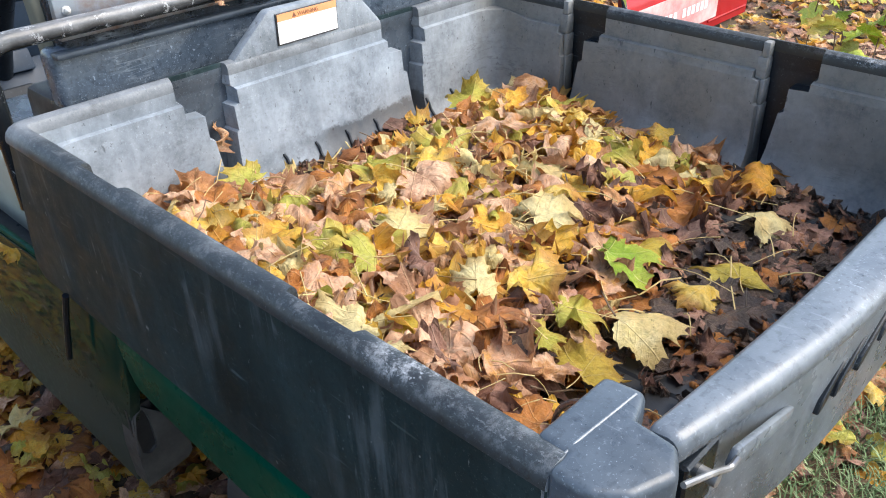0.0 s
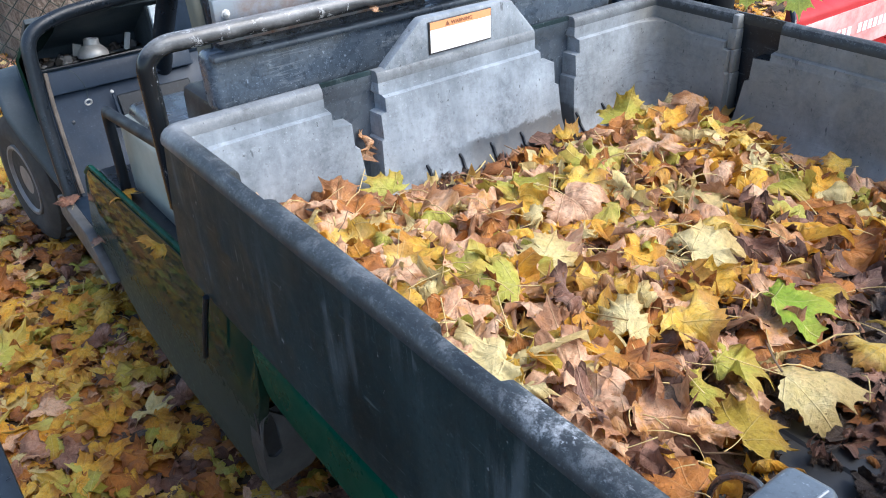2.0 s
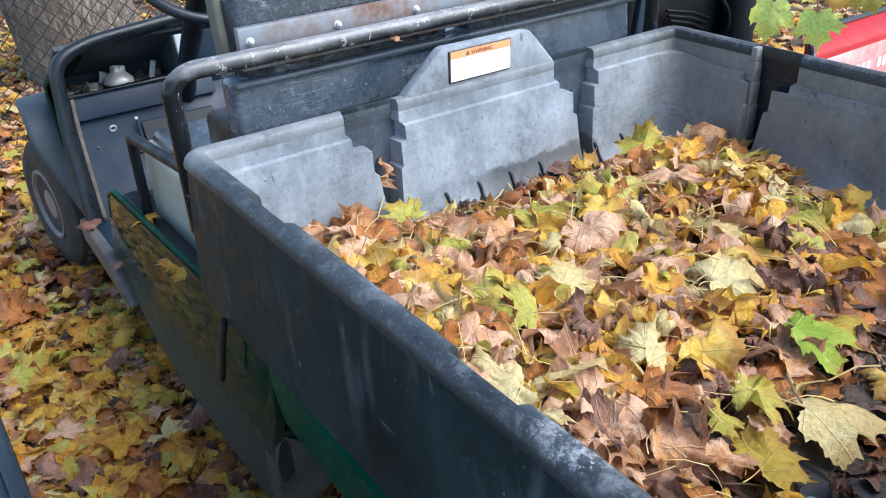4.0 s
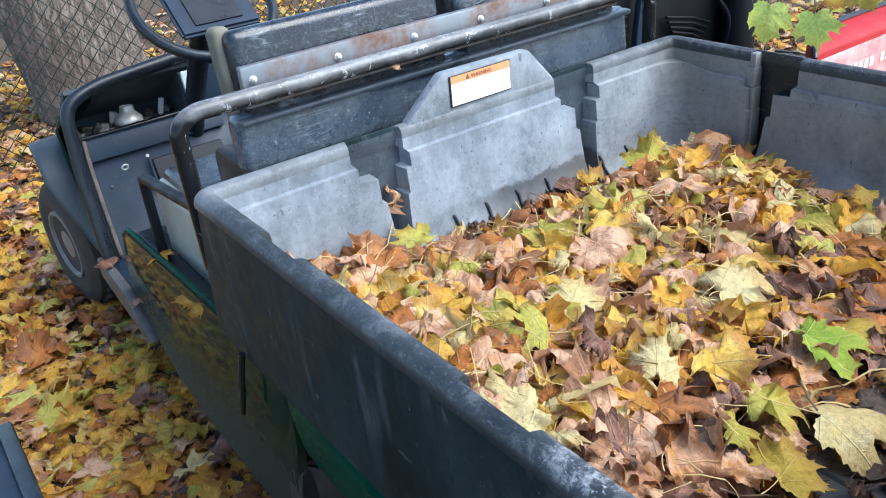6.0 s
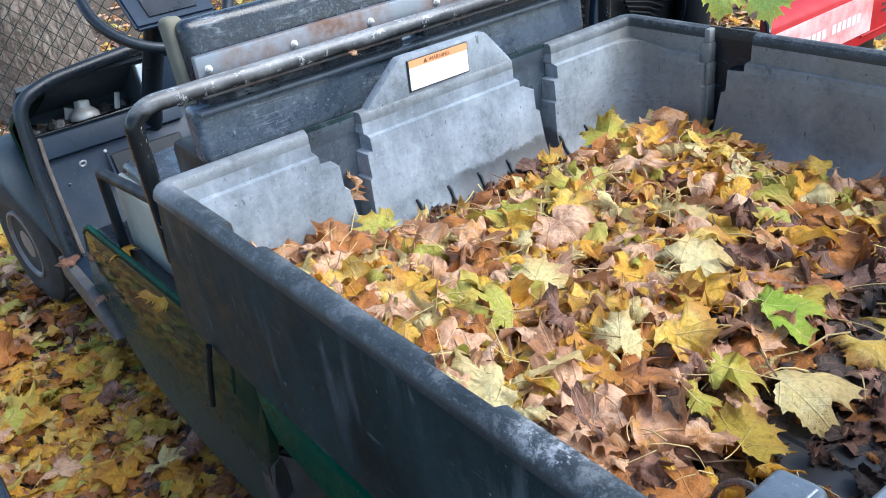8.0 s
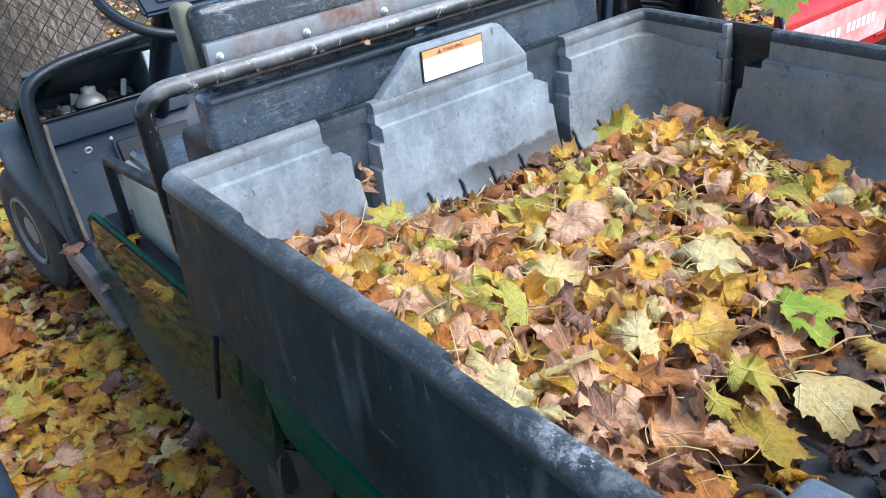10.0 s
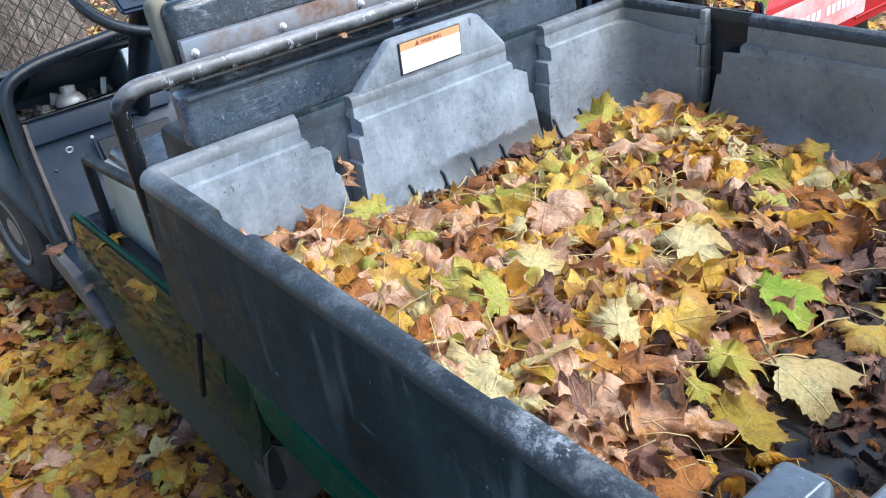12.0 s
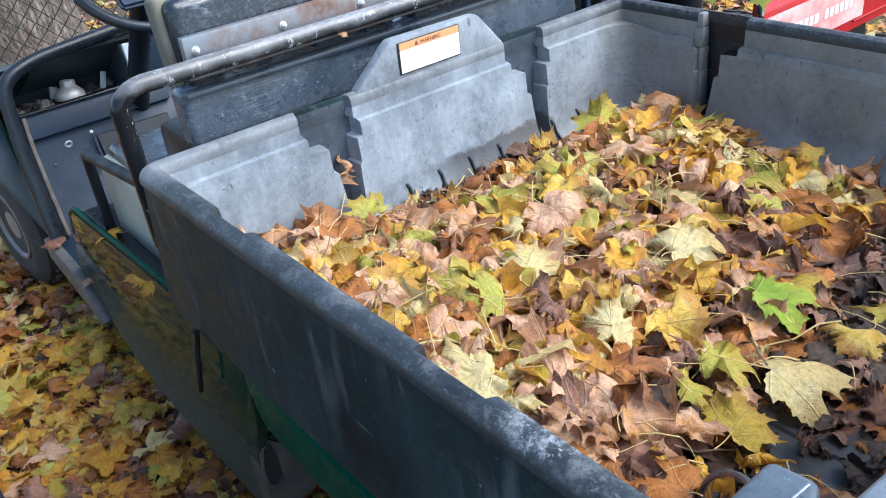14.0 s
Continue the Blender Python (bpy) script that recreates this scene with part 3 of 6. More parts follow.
def build_tub():
    side = wall_columns(LONG, [0.275, 0.765], True)
    # seen from inside, the straight edge of a side pocket is the forward one
    front = [(k, u, False) for k, u, _ in wall_columns(WIDE - 0.115, [0.325, 0.845], False)]
    arc = 7
    verts, cols = [], 0
    grid = []

    def lean(z, outside):
        """The outer front wall comes forward towards its foot."""
        return 0.085 * max(0.0, 0.872 - z) / 0.29 if outside else 0.0

    def band(z, outside):
        """The moulded step sits lower on the side walls."""
        return z - 0.013 if 0.83 < z < 0.86 and not outside else z

    def offset(d, z, outside, pocket):
        if pocket and not outside:
            return POCKET if z < 0.878 else min(d, -0.017)
        if pocket and z > 0.87 and d > -0.017:
            return -0.017
        return d

    for d, z, r, outside in ROWS:
        row = []
        for col in reversed(side):
            u, pocket = column_place(col, 0.9 if outside else z)
            row.append((offset(d, z, outside, pocket), -u, band(z, outside)))
        for k in range(arc):
            a = math.pi - (math.pi / 2) * (k + 0.5) / arc
            row.append((d + r + r * math.cos(a), -(d + r) + r * math.sin(a) + lean(z, outside), z))
        for col in front:
            u, pocket = column_place(col, 0.9 if outside else z)
            row.append((u, -offset(d, z, outside, pocket) + lean(z, outside), z))
        for k in range(arc):
            a = math.pi / 2 - (math.pi / 2) * (k + 0.5) / arc
            row.append((WIDE - d - r + r * math.cos(a), -(d + r) + r * math.sin(a) + lean(z, outside), z))
        for col in side:
            u, pocket = column_place(col, 0.9 if outside else z)
            row.append((WIDE - offset(d, z, outside, pocket), -u, band(z, outside)))
        grid.append(row)
    n = len(grid[0])
    verts = [v for row in grid for v in row]
    faces = [(j * n + i, j * n + i + 1, (j + 1) * n + i + 1, (j + 1) * n + i) for j in range(len(grid) - 1) for i in range(n - 1)]
    bm = bmesh.new()
    bv = [bm.verts.new(v) for v in verts]
    for f in faces:
        bm.faces.new([bv[i] for i in f])
    for side_i in (0, n - 1):
        try:
            bm.faces.new([bv[j * n + side_i] for j in range(len(grid))])
        except ValueError:
            pass
    bmesh.ops.recalc_face_normals(bm, faces=bm.faces)
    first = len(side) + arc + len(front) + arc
    # far-wall pockets: bare black plastic, also holding the recesses' deep shade
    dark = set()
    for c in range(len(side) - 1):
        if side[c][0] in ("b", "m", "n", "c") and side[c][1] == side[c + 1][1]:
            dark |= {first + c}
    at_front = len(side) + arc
    # front pockets and their rim strip darkened, their dim light put into colour
    shaded_front = {at_front + c for c in range(len(front) - 1) if front[c][0] in "bmn" and front[c + 1][0] in "mnc" and front[c][1] == front[c + 1][1]}
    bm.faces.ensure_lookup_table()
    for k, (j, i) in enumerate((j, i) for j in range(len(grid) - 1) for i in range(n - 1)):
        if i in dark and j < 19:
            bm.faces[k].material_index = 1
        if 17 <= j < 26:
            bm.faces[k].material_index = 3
        if i in shaded_front and j < 26:
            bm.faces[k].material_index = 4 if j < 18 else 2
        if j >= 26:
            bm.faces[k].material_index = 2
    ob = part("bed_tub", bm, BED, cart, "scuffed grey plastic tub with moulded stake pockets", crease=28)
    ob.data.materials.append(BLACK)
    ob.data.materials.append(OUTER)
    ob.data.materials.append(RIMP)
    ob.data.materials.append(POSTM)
    return ob


tub = build_tub()

# floor with shallow ribs running lengthwise
bm = bmesh.new()
xs, prof = [], []
for k in range(12):
    c = 0.03 + k * (WIDE - 0.06) / 11
    xs += [(c - 0.030, 0), (c - 0.026, 0.004), (c + 0.026, 0.004), (c + 0.030, 0)]
xs = [(-0.0, 0)] + [p for p in xs if 0 < p[0] < WIDE] + [(WIDE, 0)]
for y in (0.0, -1.13):
    prof.append([bm.verts.new((x, y, FLOOR + h)) for x, h in xs])
    prof.append([bm.verts.new((x, y, FLOOR - 0.03)) for x, h in xs])
for i in range(len(xs) - 1):
    bm.faces.new((prof[0][i], prof[2][i], prof[2][i + 1], prof[0][i + 1]))
    bm.faces.new((prof[1][i], prof[1][i + 1], prof[3][i + 1], prof[3][i]))
    bm.faces.new((prof[2][i], prof[3][i], prof[3][i + 1], prof[2][i + 1]))
part("bed_floor", bm, FLOORM, cart, "dirty dark ribbed bed floor", smooth=False)

# small drain ribs moulded into the cove under the headboard
for k in range(8):
    x = 0.47 + 0.085 * k
    if abs(x - 0.845) < 0.05 or x > 1.1:
        continue
    pts = [(x, -0.024, 0.690), (x, -0.0255, 0.688), (x + 0.003, -0.030, 0.680), (x + 0.004, -0.036, 0.664), (x + 0.004, -0.050, 0.650), (x, -0.075, 0.642)]
    part("drain_rib", pipe(pts, 0.0036, 8), BLACK, tub)


# pale proud ribs along the forward edges of the far wall's pockets
for u in (0.275, 0.765):
    for a, b, lo, hi in ((-0.0575, -0.0430, 0.868, 0.8985), (-0.0640, -0.0430, 0.822, 0.868), (-0.0515, -0.0410, 0.770, 0.822), (-0.0470, -0.0390, 0.660, 0.770)):
        part("pocket_rib", box(WIDE - 0.003 - 0.018 * max(0.0, 0.80 - lo), WIDE + 0.024, -(u + b), -(u + a), lo, hi, 0.0025, 2), BED, tub)


# corner posts at the tailgate
def build_post(mirror):
    s = (lambda x: WIDE - x) if mirror else (lambda x: x)
    outline = [(s(-0.010), -1.050), (s(0.098), -1.050), (s(0.103), -1.094), (s(0.066), -1.106), (s(0.062), -1.150), (s(0.030), -1.168), (s(-0.014), -1.152), (s(-0.036), -1.125), (s(-0.037), -1.083), (s(-0.010), -1.083)]
    if mirror:
        outline = outline[::-1]
    bm = prism(outline, "z", 0.600, 0.903, 0.009, 4)
    return part("corner_post", bm, POSTM, cart, "rounded scuffed plastic corner post")


post = build_post(False)
build_post(True)
part("mould_seam", pipe(rounded([(-0.033, -1.075, 0.66), (-0.034, -1.080, 0.890), (0.000, -1.083, 0.9025), (0.092, -1.088, 0.9025)], 0.014, 8), 0.0016, 8), GATE, post, "pale moulding seam")

# cable looped out of the post
part("cable", pipe(rounded([(0.197, -0.926, 0.655), (0.197, -0.928, 0.690), (0.191, -0.937, 0.725), (0.181, -0.962, 0.760), (0.160, -1.000, 0.795), (0.105, -1.055, 0.815)], 0.03, 5), 0.0040, 8), POSTM, post, "dark grey cable loop")


# tailgate
def build_tailgate():
    x0, x1 = 0.072, WIDE - 0.072
    # cross-section in (y, z, share of the bow) from the inner foot over the top to the outer foot
    sec = [(-1.112, 0.665, 0.4), (-1.112, 0.884, 0.4), (-1.1135, 0.891, 0.4), (-1.118, 0.895, 0.45), (-1.134, 0.8965, 0.8), (-1.140, 0.895, 0.9), (-1.145, 0.891, 1.0), (-1.148, 0.884, 1.0), (-1.148, 0.872, 1.0), (-1.144, 0.866, 1.0), (-1.138, 0.862, 1.0), (-1.137, 0.690, 1.0), (-1.130, 0.665, 1.0)]
    bm = bmesh.new()
    xs = [x0, x0 + 0.004, x0 + 0.010] + list(np.linspace(x0 + 0.04, x1 - 0.04, 21)) + [x1 - 0.010, x1 - 0.004, x1]
    rings = []
    for i, x in enumerate(xs):
        inset = (0.10, 0.03, 0.0)[i] if i < 3 else (0.10, 0.03, 0.0)[len(xs) - 1 - i] if i > len(xs) - 4 else 0.0
        q = min(1.0, min(x - x0, x1 - x) / 0.42)
        bow = -0.048 * math.sin(q * math.pi / 2)
        rings.append([bm.verts.new((x, y + bow * w + (-1.130 - y) * inset, z + (0.76 - z) * inset * 0.3)) for y, z, w in sec])
    for a, b in zip(rings, rings[1:]):
        for k in range(len(sec)):
            j = (k + 1) % len(sec)
            bm.faces.new((a[k], a[j], b[j], b[k]))
    bm.faces.new(rings[0][::-1])
    bm.faces.new(rings[-1])
    bmesh.ops.recalc_face_normals(bm, faces=bm.faces)
    gate = part("tailgate", bm, GATE, cart, "closed silvery-grey plastic tailgate with a worn top edge", crease=50)

    def face(x):
        return -1.138 - 0.048 * math.sin(min(1.0, min(x - x0, x1 - x) / 0.42) * math.pi / 2)

    # slanted grip channels, ragged at their ends; black slabs stand for their inner shade
    for a, b, top, low in ((0.335, 0.385, 0.815, 0.768), (0.372, 0.432, 0.820, 0.772), (0.430, 0.500, 0.826, 0.776), (0.500, 0.575, 0.830, 0.780), (0.580, 0.655, 0.832, 0.784)):
        y = face((a + b) / 2)
        part("grip_slot", prism([(a, low), (a + 0.016, low + 0.004), (b + 0.004, top - 0.006), (b + 0.016, top), (b, top), (a + 0.006, low + 0.018)], "y", y - 0.0035, y + 0.006, 0.0015, 1), BLACK, gate, "dark grip slot")
    latch = part("latch", prism([(0.120, 0.846), (0.132, 0.862), (0.270, 0.822), (0.268, 0.808), (0.160, 0.826)], "y", -1.176, -1.168, 0.003, 2), GATE, gate, "flat blue-grey latch lever")
    part("latch_wire", pipe(rounded([(0.040, -1.168, 0.884), (0.085, -1.174, 0.868), (0.118, -1.176, 0.850), (0.128, -1.178, 0.858)], 0.01), 0.0032, 8), STEEL, latch, "bent steel wire")
    part("latch_pivot", lathe([(0.002, 0), (0.007, 0), (0.007, 0.026), (0.002, 0.027)], 12, pose(0.100, -1.148, 0.846, 90)), STEEL, latch)
    # black block stands for the shaded hollow behind the latch
    part("latch_pocket", box(0.074, 0.135, -1.156, -1.130, 0.790, 0.866, 0.003, 1), BLACK, gate, "dark latch pocket")
    return gate


gate = build_tailgate()

# warning plate on the headboard
shield = part("headboard_shield", prism([(0.398, 0.885), (0.790, 0.885), (0.785, 0.902), (0.726, 0.968), (0.716, 0.975), (0.497, 0.978), (0.487, 0.972), (0.404, 0.902)], "y", 0.004, 0.030, 0.006, 2), BED, cart, "upright trapezoid of grey plastic with a sticker")
sx0, sx1, sz0, sz1 = 0.508, 0.665, 0.905, 0.969
sticker = part("sticker", prism([(sx0, sz0), (sx1, sz0), (sx1, sz1), (sx0, sz1)], "y", 0.0005, 0.0042, 0.001, 1), INK, shield, "warning sticker with an orange band and blank white field")
part("white_field", prism([(sx0 + 0.003, sz0 + 0.003), (sx1 - 0.003, sz0 + 0.003), (sx1 - 0.003, sz1 - 0.0165), (sx0 + 0.003, sz1 - 0.0165)], "y", -0.0005, 0.001, 0.0, 1), WHITE, sticker)
part("orange_band", prism([(sx0 + 0.003, sz1 - 0.0160), (sx1 - 0.003, sz1 - 0.0160), (sx1 - 0.003, sz1 - 0.002), (sx0 + 0.003, sz1 - 0.002)], "y", -0.0007, 0.001, 0.0, 1), ORANGE, sticker)
part("warning_triangle", prism([(0.547, 0.9555), (0.558, 0.9555), (0.5525, 0.9650)], "y", -0.0012, 0.0, 0.0, 1), FADED, sticker)
txt = bpy.data.curves.new("lettering", "FONT")
txt.body, txt.size, txt.extrude = "WARNING", 0.0110, 0.0003
txt.materials.append(FADED)
tob = hang(new("lettering", txt), sticker)
tob.matrix_basis = pose(0.561, -0.0011, 0.9560, 90, 0, 0)

# rail behind the seat
RAILY = 0.085
part("rear_rail", pipe(rounded([(-0.008, RAILY, 0.72), (-0.012, RAILY, 0.99), (0.02, RAILY, 1.012), (1.15, RAILY, 1.012), (1.182, RAILY, 0.99), (1.182, RAILY, 0.72)], 0.07, 10), 0.0165, 14), TUBE, cart, "bent black steel tube worn to bare metal on top")


# seat backs and their bracket
def cushion(x0, x1, y0, y1, z0, z1, r, lean, mat, name, label):
    lean = -lean
    bm = box(x0, x1, y0, y1, z0, z1, r, 4)
    bmesh.ops.transform(bm, matrix=Matrix.Translation((0, y0, z0)) @ Matrix.Rotation(radians(lean), 4, "X") @ Matrix.Translation((0, -y0, -z0)), verts=bm.verts)
    return part(name, bm, mat, cart, label)


cushion(0.115, 1.165, 0.130, 0.190, 0.848, 0.965, 0.018, 6, DUSTY, "seat_bolster", "long scuffed black lower seat back")
cushion(0.141, 0.615, 0.142, 0.195, 0.940, 1.116, 0.020, 8, VINYL, "seat_back", "scratched black seat back shell")
cushion(0.655, 1.130, 0.142, 0.195, 0.940, 1.116, 0.020, 8, VINYL, "seat_back", "scratched black seat back shell")
cushion(0.128, 0.165, 0.160, 0.212, 0.845, 1.122, 0.014, 8, OLIVE, "seat_side", "olive-beige vinyl seat side")
part("bolster_lip", box(0.120, 1.160, 0.121, 0.150, 0.945, 0.958, 0.005, 2), POSTM, cart)
bracket = part("seat_bracket", box(0.136, 1.110, 0.122, 0.140, 0.978, 1.056, 0.003, 2, None), RUST, cart, "rusty steel seat bracket")
for x in (0.157, 0.337, 0.517, 0.690, 0.880):
    part("bolt", lathe([(0.001, 0.0), (0.0085, 0.0), (0.0085, 0.003), (0.0058, 0.004), (0.0055, 0.008), (0.001, 0.012)], 8, pose(x, 0.123, 1.030, 90)), BOLT, bracket, "pale zinc bolt head")
part("ledge_strip", box(0.05, 1.12, 0.048, 0.13, 0.835, 0.852, 0.003, 1), OLIVE, cart, "olive deck edge behind the bed")
part("engine_deck", box(0.14, 1.05, 0.13, 0.40, 0.36, 0.835, 0.02, 2), BLACK, cart, "black box under the seat")
part("seat_pad", box(0.085, 1.105, 0.20, 0.645, 0.690, 0.735, 0.02, 3), VINYL, cart, "black vinyl seat top")
part("seat_cushion", box(0.060, 1.11, 0.215, 0.655, 0.50, 0.712, 0.025, 3), CUSHION, cart, "olive-beige seat cushion side")

# hip rail
part("hip_rail", pipe(rounded([(0.012, 0.10, 0.815), (0.016, 0.52, 0.765), (0.030, 0.600, 0.745), (0.034, 0.615, 0.520)], 0.05, 8), 0.0125, 12), SATIN, cart, "black tube hip restraint")

# side panels, sill, rear fender
panel = part("side_panel", prism([(0.86, 0.50), (0.80, 0.535), (0.10, 0.575), (-0.135, 0.575), (-0.138, 0.49), (-0.124, 0.40), (-0.088, 0.31), (-0.048, 0.19), (-0.036, 0.108), (0.45, 0.108), (0.66, 0.135), (0.80, 0.20), (0.97, 0.26)], "x", -0.004, 0.020, 0.006, 2), GREEN, cart, "glossy dark green side panel reflecting the leaves")
part("panel_trim", pipe(rounded([(0.004, 0.86, 0.505), (0.004, 0.80, 0.543), (0.004, 0.10, 0.583), (0.004, -0.02, 0.586)], 0.02), 0.007, 8), EMERALD, panel, "bright green rolled edge")
part("black_tray", box(0.022, 0.09, 0.06, 0.80, 0.44, 0.530, 0.008, 2), BLACK, cart)
part("rubber_strap", pipe([(-0.036, -0.045, 0.60), (-0.038, -0.020, 0.545), (-0.040, 0.028, 0.425)], 0.0062, 8), BLACK, panel, "hanging black rubber strap")
part("sill", prism([(1.20, 0.318), (0.92, 0.303), (0.775, 0.210), (0.80, 0.196), (1.20, 0.250)], "x", -0.030, 0.000, 0.006, 2), SILLM, cart, "scraped grey step sill")


def end_bracket():
    """Open end of the sill channel: a thick plate with an arched hole through it."""
    def smooth(points, n):
        pts = [Vector((x, 0, z)) for x, z in points]
        lens = [(pts[i] - pts[i - 1]).length for i in range(1, len(pts))] + [(pts[0] - pts[-1]).length]
        total, out = sum(lens), []
        for k in range(n):
            d = total * k / n
            i = 0
            while d > lens[i]:
                d -= lens[i]
                i += 1
            out.append(pts[i].lerp(pts[(i + 1) % len(pts)], d / lens[i]))
        return [v + Vector((0.022, 0, 0)) for v in out]

    outer = smooth([(-0.004, 0.334), (-0.022, 0.320), (-0.030, 0.230), (-0.026, 0.132), (0.078, 0.150), (0.084, 0.240), (0.030, 0.300)], 28)
    hole = smooth([(-0.004, 0.326), (-0.016, 0.318), (-0.024, 0.272), (-0.020, 0.222), (-0.004, 0.212), (0.012, 0.222), (0.010, 0.285), (0.004, 0.318)], 28)
    bm = bmesh.new()
    loops = [[bm.verts.new((v.x, y, v.z)) for v in ring] for ring, y in ((outer, -0.040), (outer, -0.092), (hole, -0.092), (hole, -0.040))]
    for a, b in zip(loops, loops[1:]):
        for k in range(28):
            j = (k + 1) % 28
            bm.faces.new((a[k], a[j], b[j], b[k]))
    bm.faces.new(loops[0])
    bmesh.ops.recalc_face_normals(bm, faces=bm.faces)
    plate = part("end_bracket", bm, SILLM, cart, "grey channel end with an arched hole", crease=40)
    # black sheet inside the hole stands for its shade
    part("hole_liner", prism([(-0.005, 0.206), (0.044, 0.206), (0.044, 0.332), (-0.005, 0.332)], "y", -0.084, -0.076, 0.0, 1), INK, plate)
    part("hole_lip", pipe(rounded([(0.018, -0.0925, 0.327), (0.006, -0.0925, 0.319), (-0.003, -0.0925, 0.272), (-0.006, -0.0925, 0.190)], 0.02), 0.0018, 6), SILLM, plate, "pale worn lip of the hole")


end_bracket()


bm = prism([(-0.125, 0.585), (-0.150, 0.500), (-0.185, 0.438), (-0.300, 0.424), (-0.490, 0.408), (-1.00, 0.400), (-1.02, 0.585)], "x", -0.018, 0.090, 0.042, 6)
part("rear_fender", bm, EMERALD, cart, "rounded emerald green rear body panel")
part("chassis", box(0.10, 1.07, -1.0, 1.7, 0.26, 0.34, 0.01, 1), BLACK, cart)
part("bed_frame", box(0.12, 1.05, -1.05, 0.02, 0.50, 0.598, 0.01, 1), BLACK, cart)


# wheels
def build_wheel(x, y, out, steer=0.0):
    m = pose(x, y, 0.228, 0, 0, steer) @ pose(0, 0, 0, 0, 90 * out, 0)
    wheel = part("wheel", lathe([(0.02, -0.085), (0.115, -0.075), (0.126, 0.070), (0.122, 0.088), (0.113, 0.088), (0.104, 0.074), (0.064, 0.066), (0.050, 0.078), (0.02, 0.080)], 32, m), RIMM, cart, "grey wheel")
    part("tyre", lathe([(0.112, -0.075), (0.150, -0.092), (0.195, -0.088), (0.220, -0.070), (0.228, -0.03), (0.228, 0.03), (0.220, 0.070), (0.195, 0.088), (0.150, 0.092), (0.122, 0.078)], 40, m), RUBBER, wheel, "dusty black tyre")
    treads = []
    for k in range(30):
        a = 2 * math.pi * k / 30
        for s in (-1, 1):
            treads.append(box(-0.012, 0.012, -0.028, 0.028, -0.004, 0.006, 0.0, 1, m @ Matrix.Rotation(a + s * 0.05, 4, "Z") @ Matrix.Translation((0.2275, 0, 0.034 * s)) @ Matrix.Rotation(radians(90), 4, "Y") @ Matrix.Rotation(radians(25 * s), 4, "Z")))
    part("tread", join(*treads), RUBBER, wheel)
    part("hub", lathe([(0.002, 0.02), (0.035, 0.02), (0.033, 0.052), (0.02, 0.060), (0.002, 0.061)], 16, m), RIMM, wheel)


build_wheel(0.034, 1.600, -1, 7)
build_wheel(1.136, 1.600, 1, 7)
build_wheel(0.115, -0.550, -1)
build_wheel(1.055, -0.550, 1)


# front fender, cowl and dash
def front_fender(mirror):
    """Arched mudguard, broad over the wheel and narrowing towards the sill."""
    s = (lambda x: WIDE - x) if mirror else (lambda x: x)
    bm = bmesh.new()
    rows = []
    for y, z, out in ((1.245, 0.195, 0.022), (1.262, 0.230, 0.012), (1.292, 0.285, -0.006), (1.322, 0.345, -0.026), (1.342, 0.405, -0.046), (1.360, 0.465, -0.066), (1.382, 0.530, -0.083), (1.415, 0.575, -0.082), (1.470, 0.600, -0.079), (1.560, 0.606, -0.072), (1.640, 0.590, -0.064)):
        d = Vector((0, 1.57 - y, 0.24 - z)).normalized() * 0.012
        out += 0.012
        loop = [(out, y + d.y * 2.4, z + d.z * 2.4), (out - 0.004, y + d.y, z + d.z), (out, y + d.y * 0.25, z + d.z * 0.25), (out + 0.010, y, z), (0.05, y - d.y * 0.5, z - d.z * 0.5), (0.17, y, z), (0.17, y + d.y, z + d.z), (out + 0.008, y + d.y, z + d.z), (out + 0.006, y + d.y * 2.4, z + d.z * 2.4)]
        rows.append([bm.verts.new((s(x), yy, zz)) for x, yy, zz in loop])
    n = len(rows[0])
    for p, q in zip(rows, rows[1:]):
        for k in range(n):
            j = (k + 1) % n
            bm.faces.new((p[k], p[j], q[j], q[k]))
    bm.faces.new(rows[0])
    bm.faces.new(rows[-1][::-1])
    bmesh.ops.recalc_face_normals(bm, faces=bm.faces)
    return part("front_fender", bm, FENDER, cart, "matte grey-black front mudguard", crease=60)


front_fender(False)
front_fender(True)
part("floorboard", box(0.0, 1.17, 0.60, 1.20, 0.265, 0.290, 0.006, 1), DASH, cart, "black footwell floor")


# lower dash wall, shelf and cubby
part("dash_panel", prism([(1.19, 0.285), (1.35, 0.625), (1.375, 0.625), (1.215, 0.285)], "x", 0.035, 1.13, 0.004, 1), DASH, cart, "matte black lower dash")
part("dash_ledge", prism([(1.305, 0.575), (1.335, 0.635), (1.360, 0.635), (1.330, 0.570)], "x", 0.055, 0.50, 0.004, 2), DASH, cart)
part("dash_inset", prism([(1.248, 0.44), (1.288, 0.54), (1.295, 0.536), (1.255, 0.436)], "x", 0.235, 0.47, 0.003, 1), BLACK, cart, "darker recessed dash panel")
part("cubby_shelf", box(0.045, 0.56, 1.34, 1.55, 0.605, 0.622, 0.004, 1), POSTM, cart)
part("cubby_back", box(0.045, 0.45, 1.54, 1.555, 0.60, 0.655, 0.004, 1), FENDER, cart)
part("cubby_end", prism([(1.34, 0.61), (1.53, 0.61), (1.53, 0.66), (1.36, 0.775)], "x", 0.40, 0.425, 0.003, 1), FENDER, cart)
part("cubby_roof", prism([(1.335, 0.785), (1.53, 0.655), (1.53, 0.60), (1.545, 0.60), (1.545, 0.668), (1.340, 0.800)], "x", 0.045, 0.56, 0.002, 1), FENDER, cart)
part("cubby_side", prism([(1.33, 0.60), (1.53, 0.60), (1.53, 0.62), (1.36, 0.72)], "x", 0.035, 0.050, 0.003, 1), FENDER, cart)
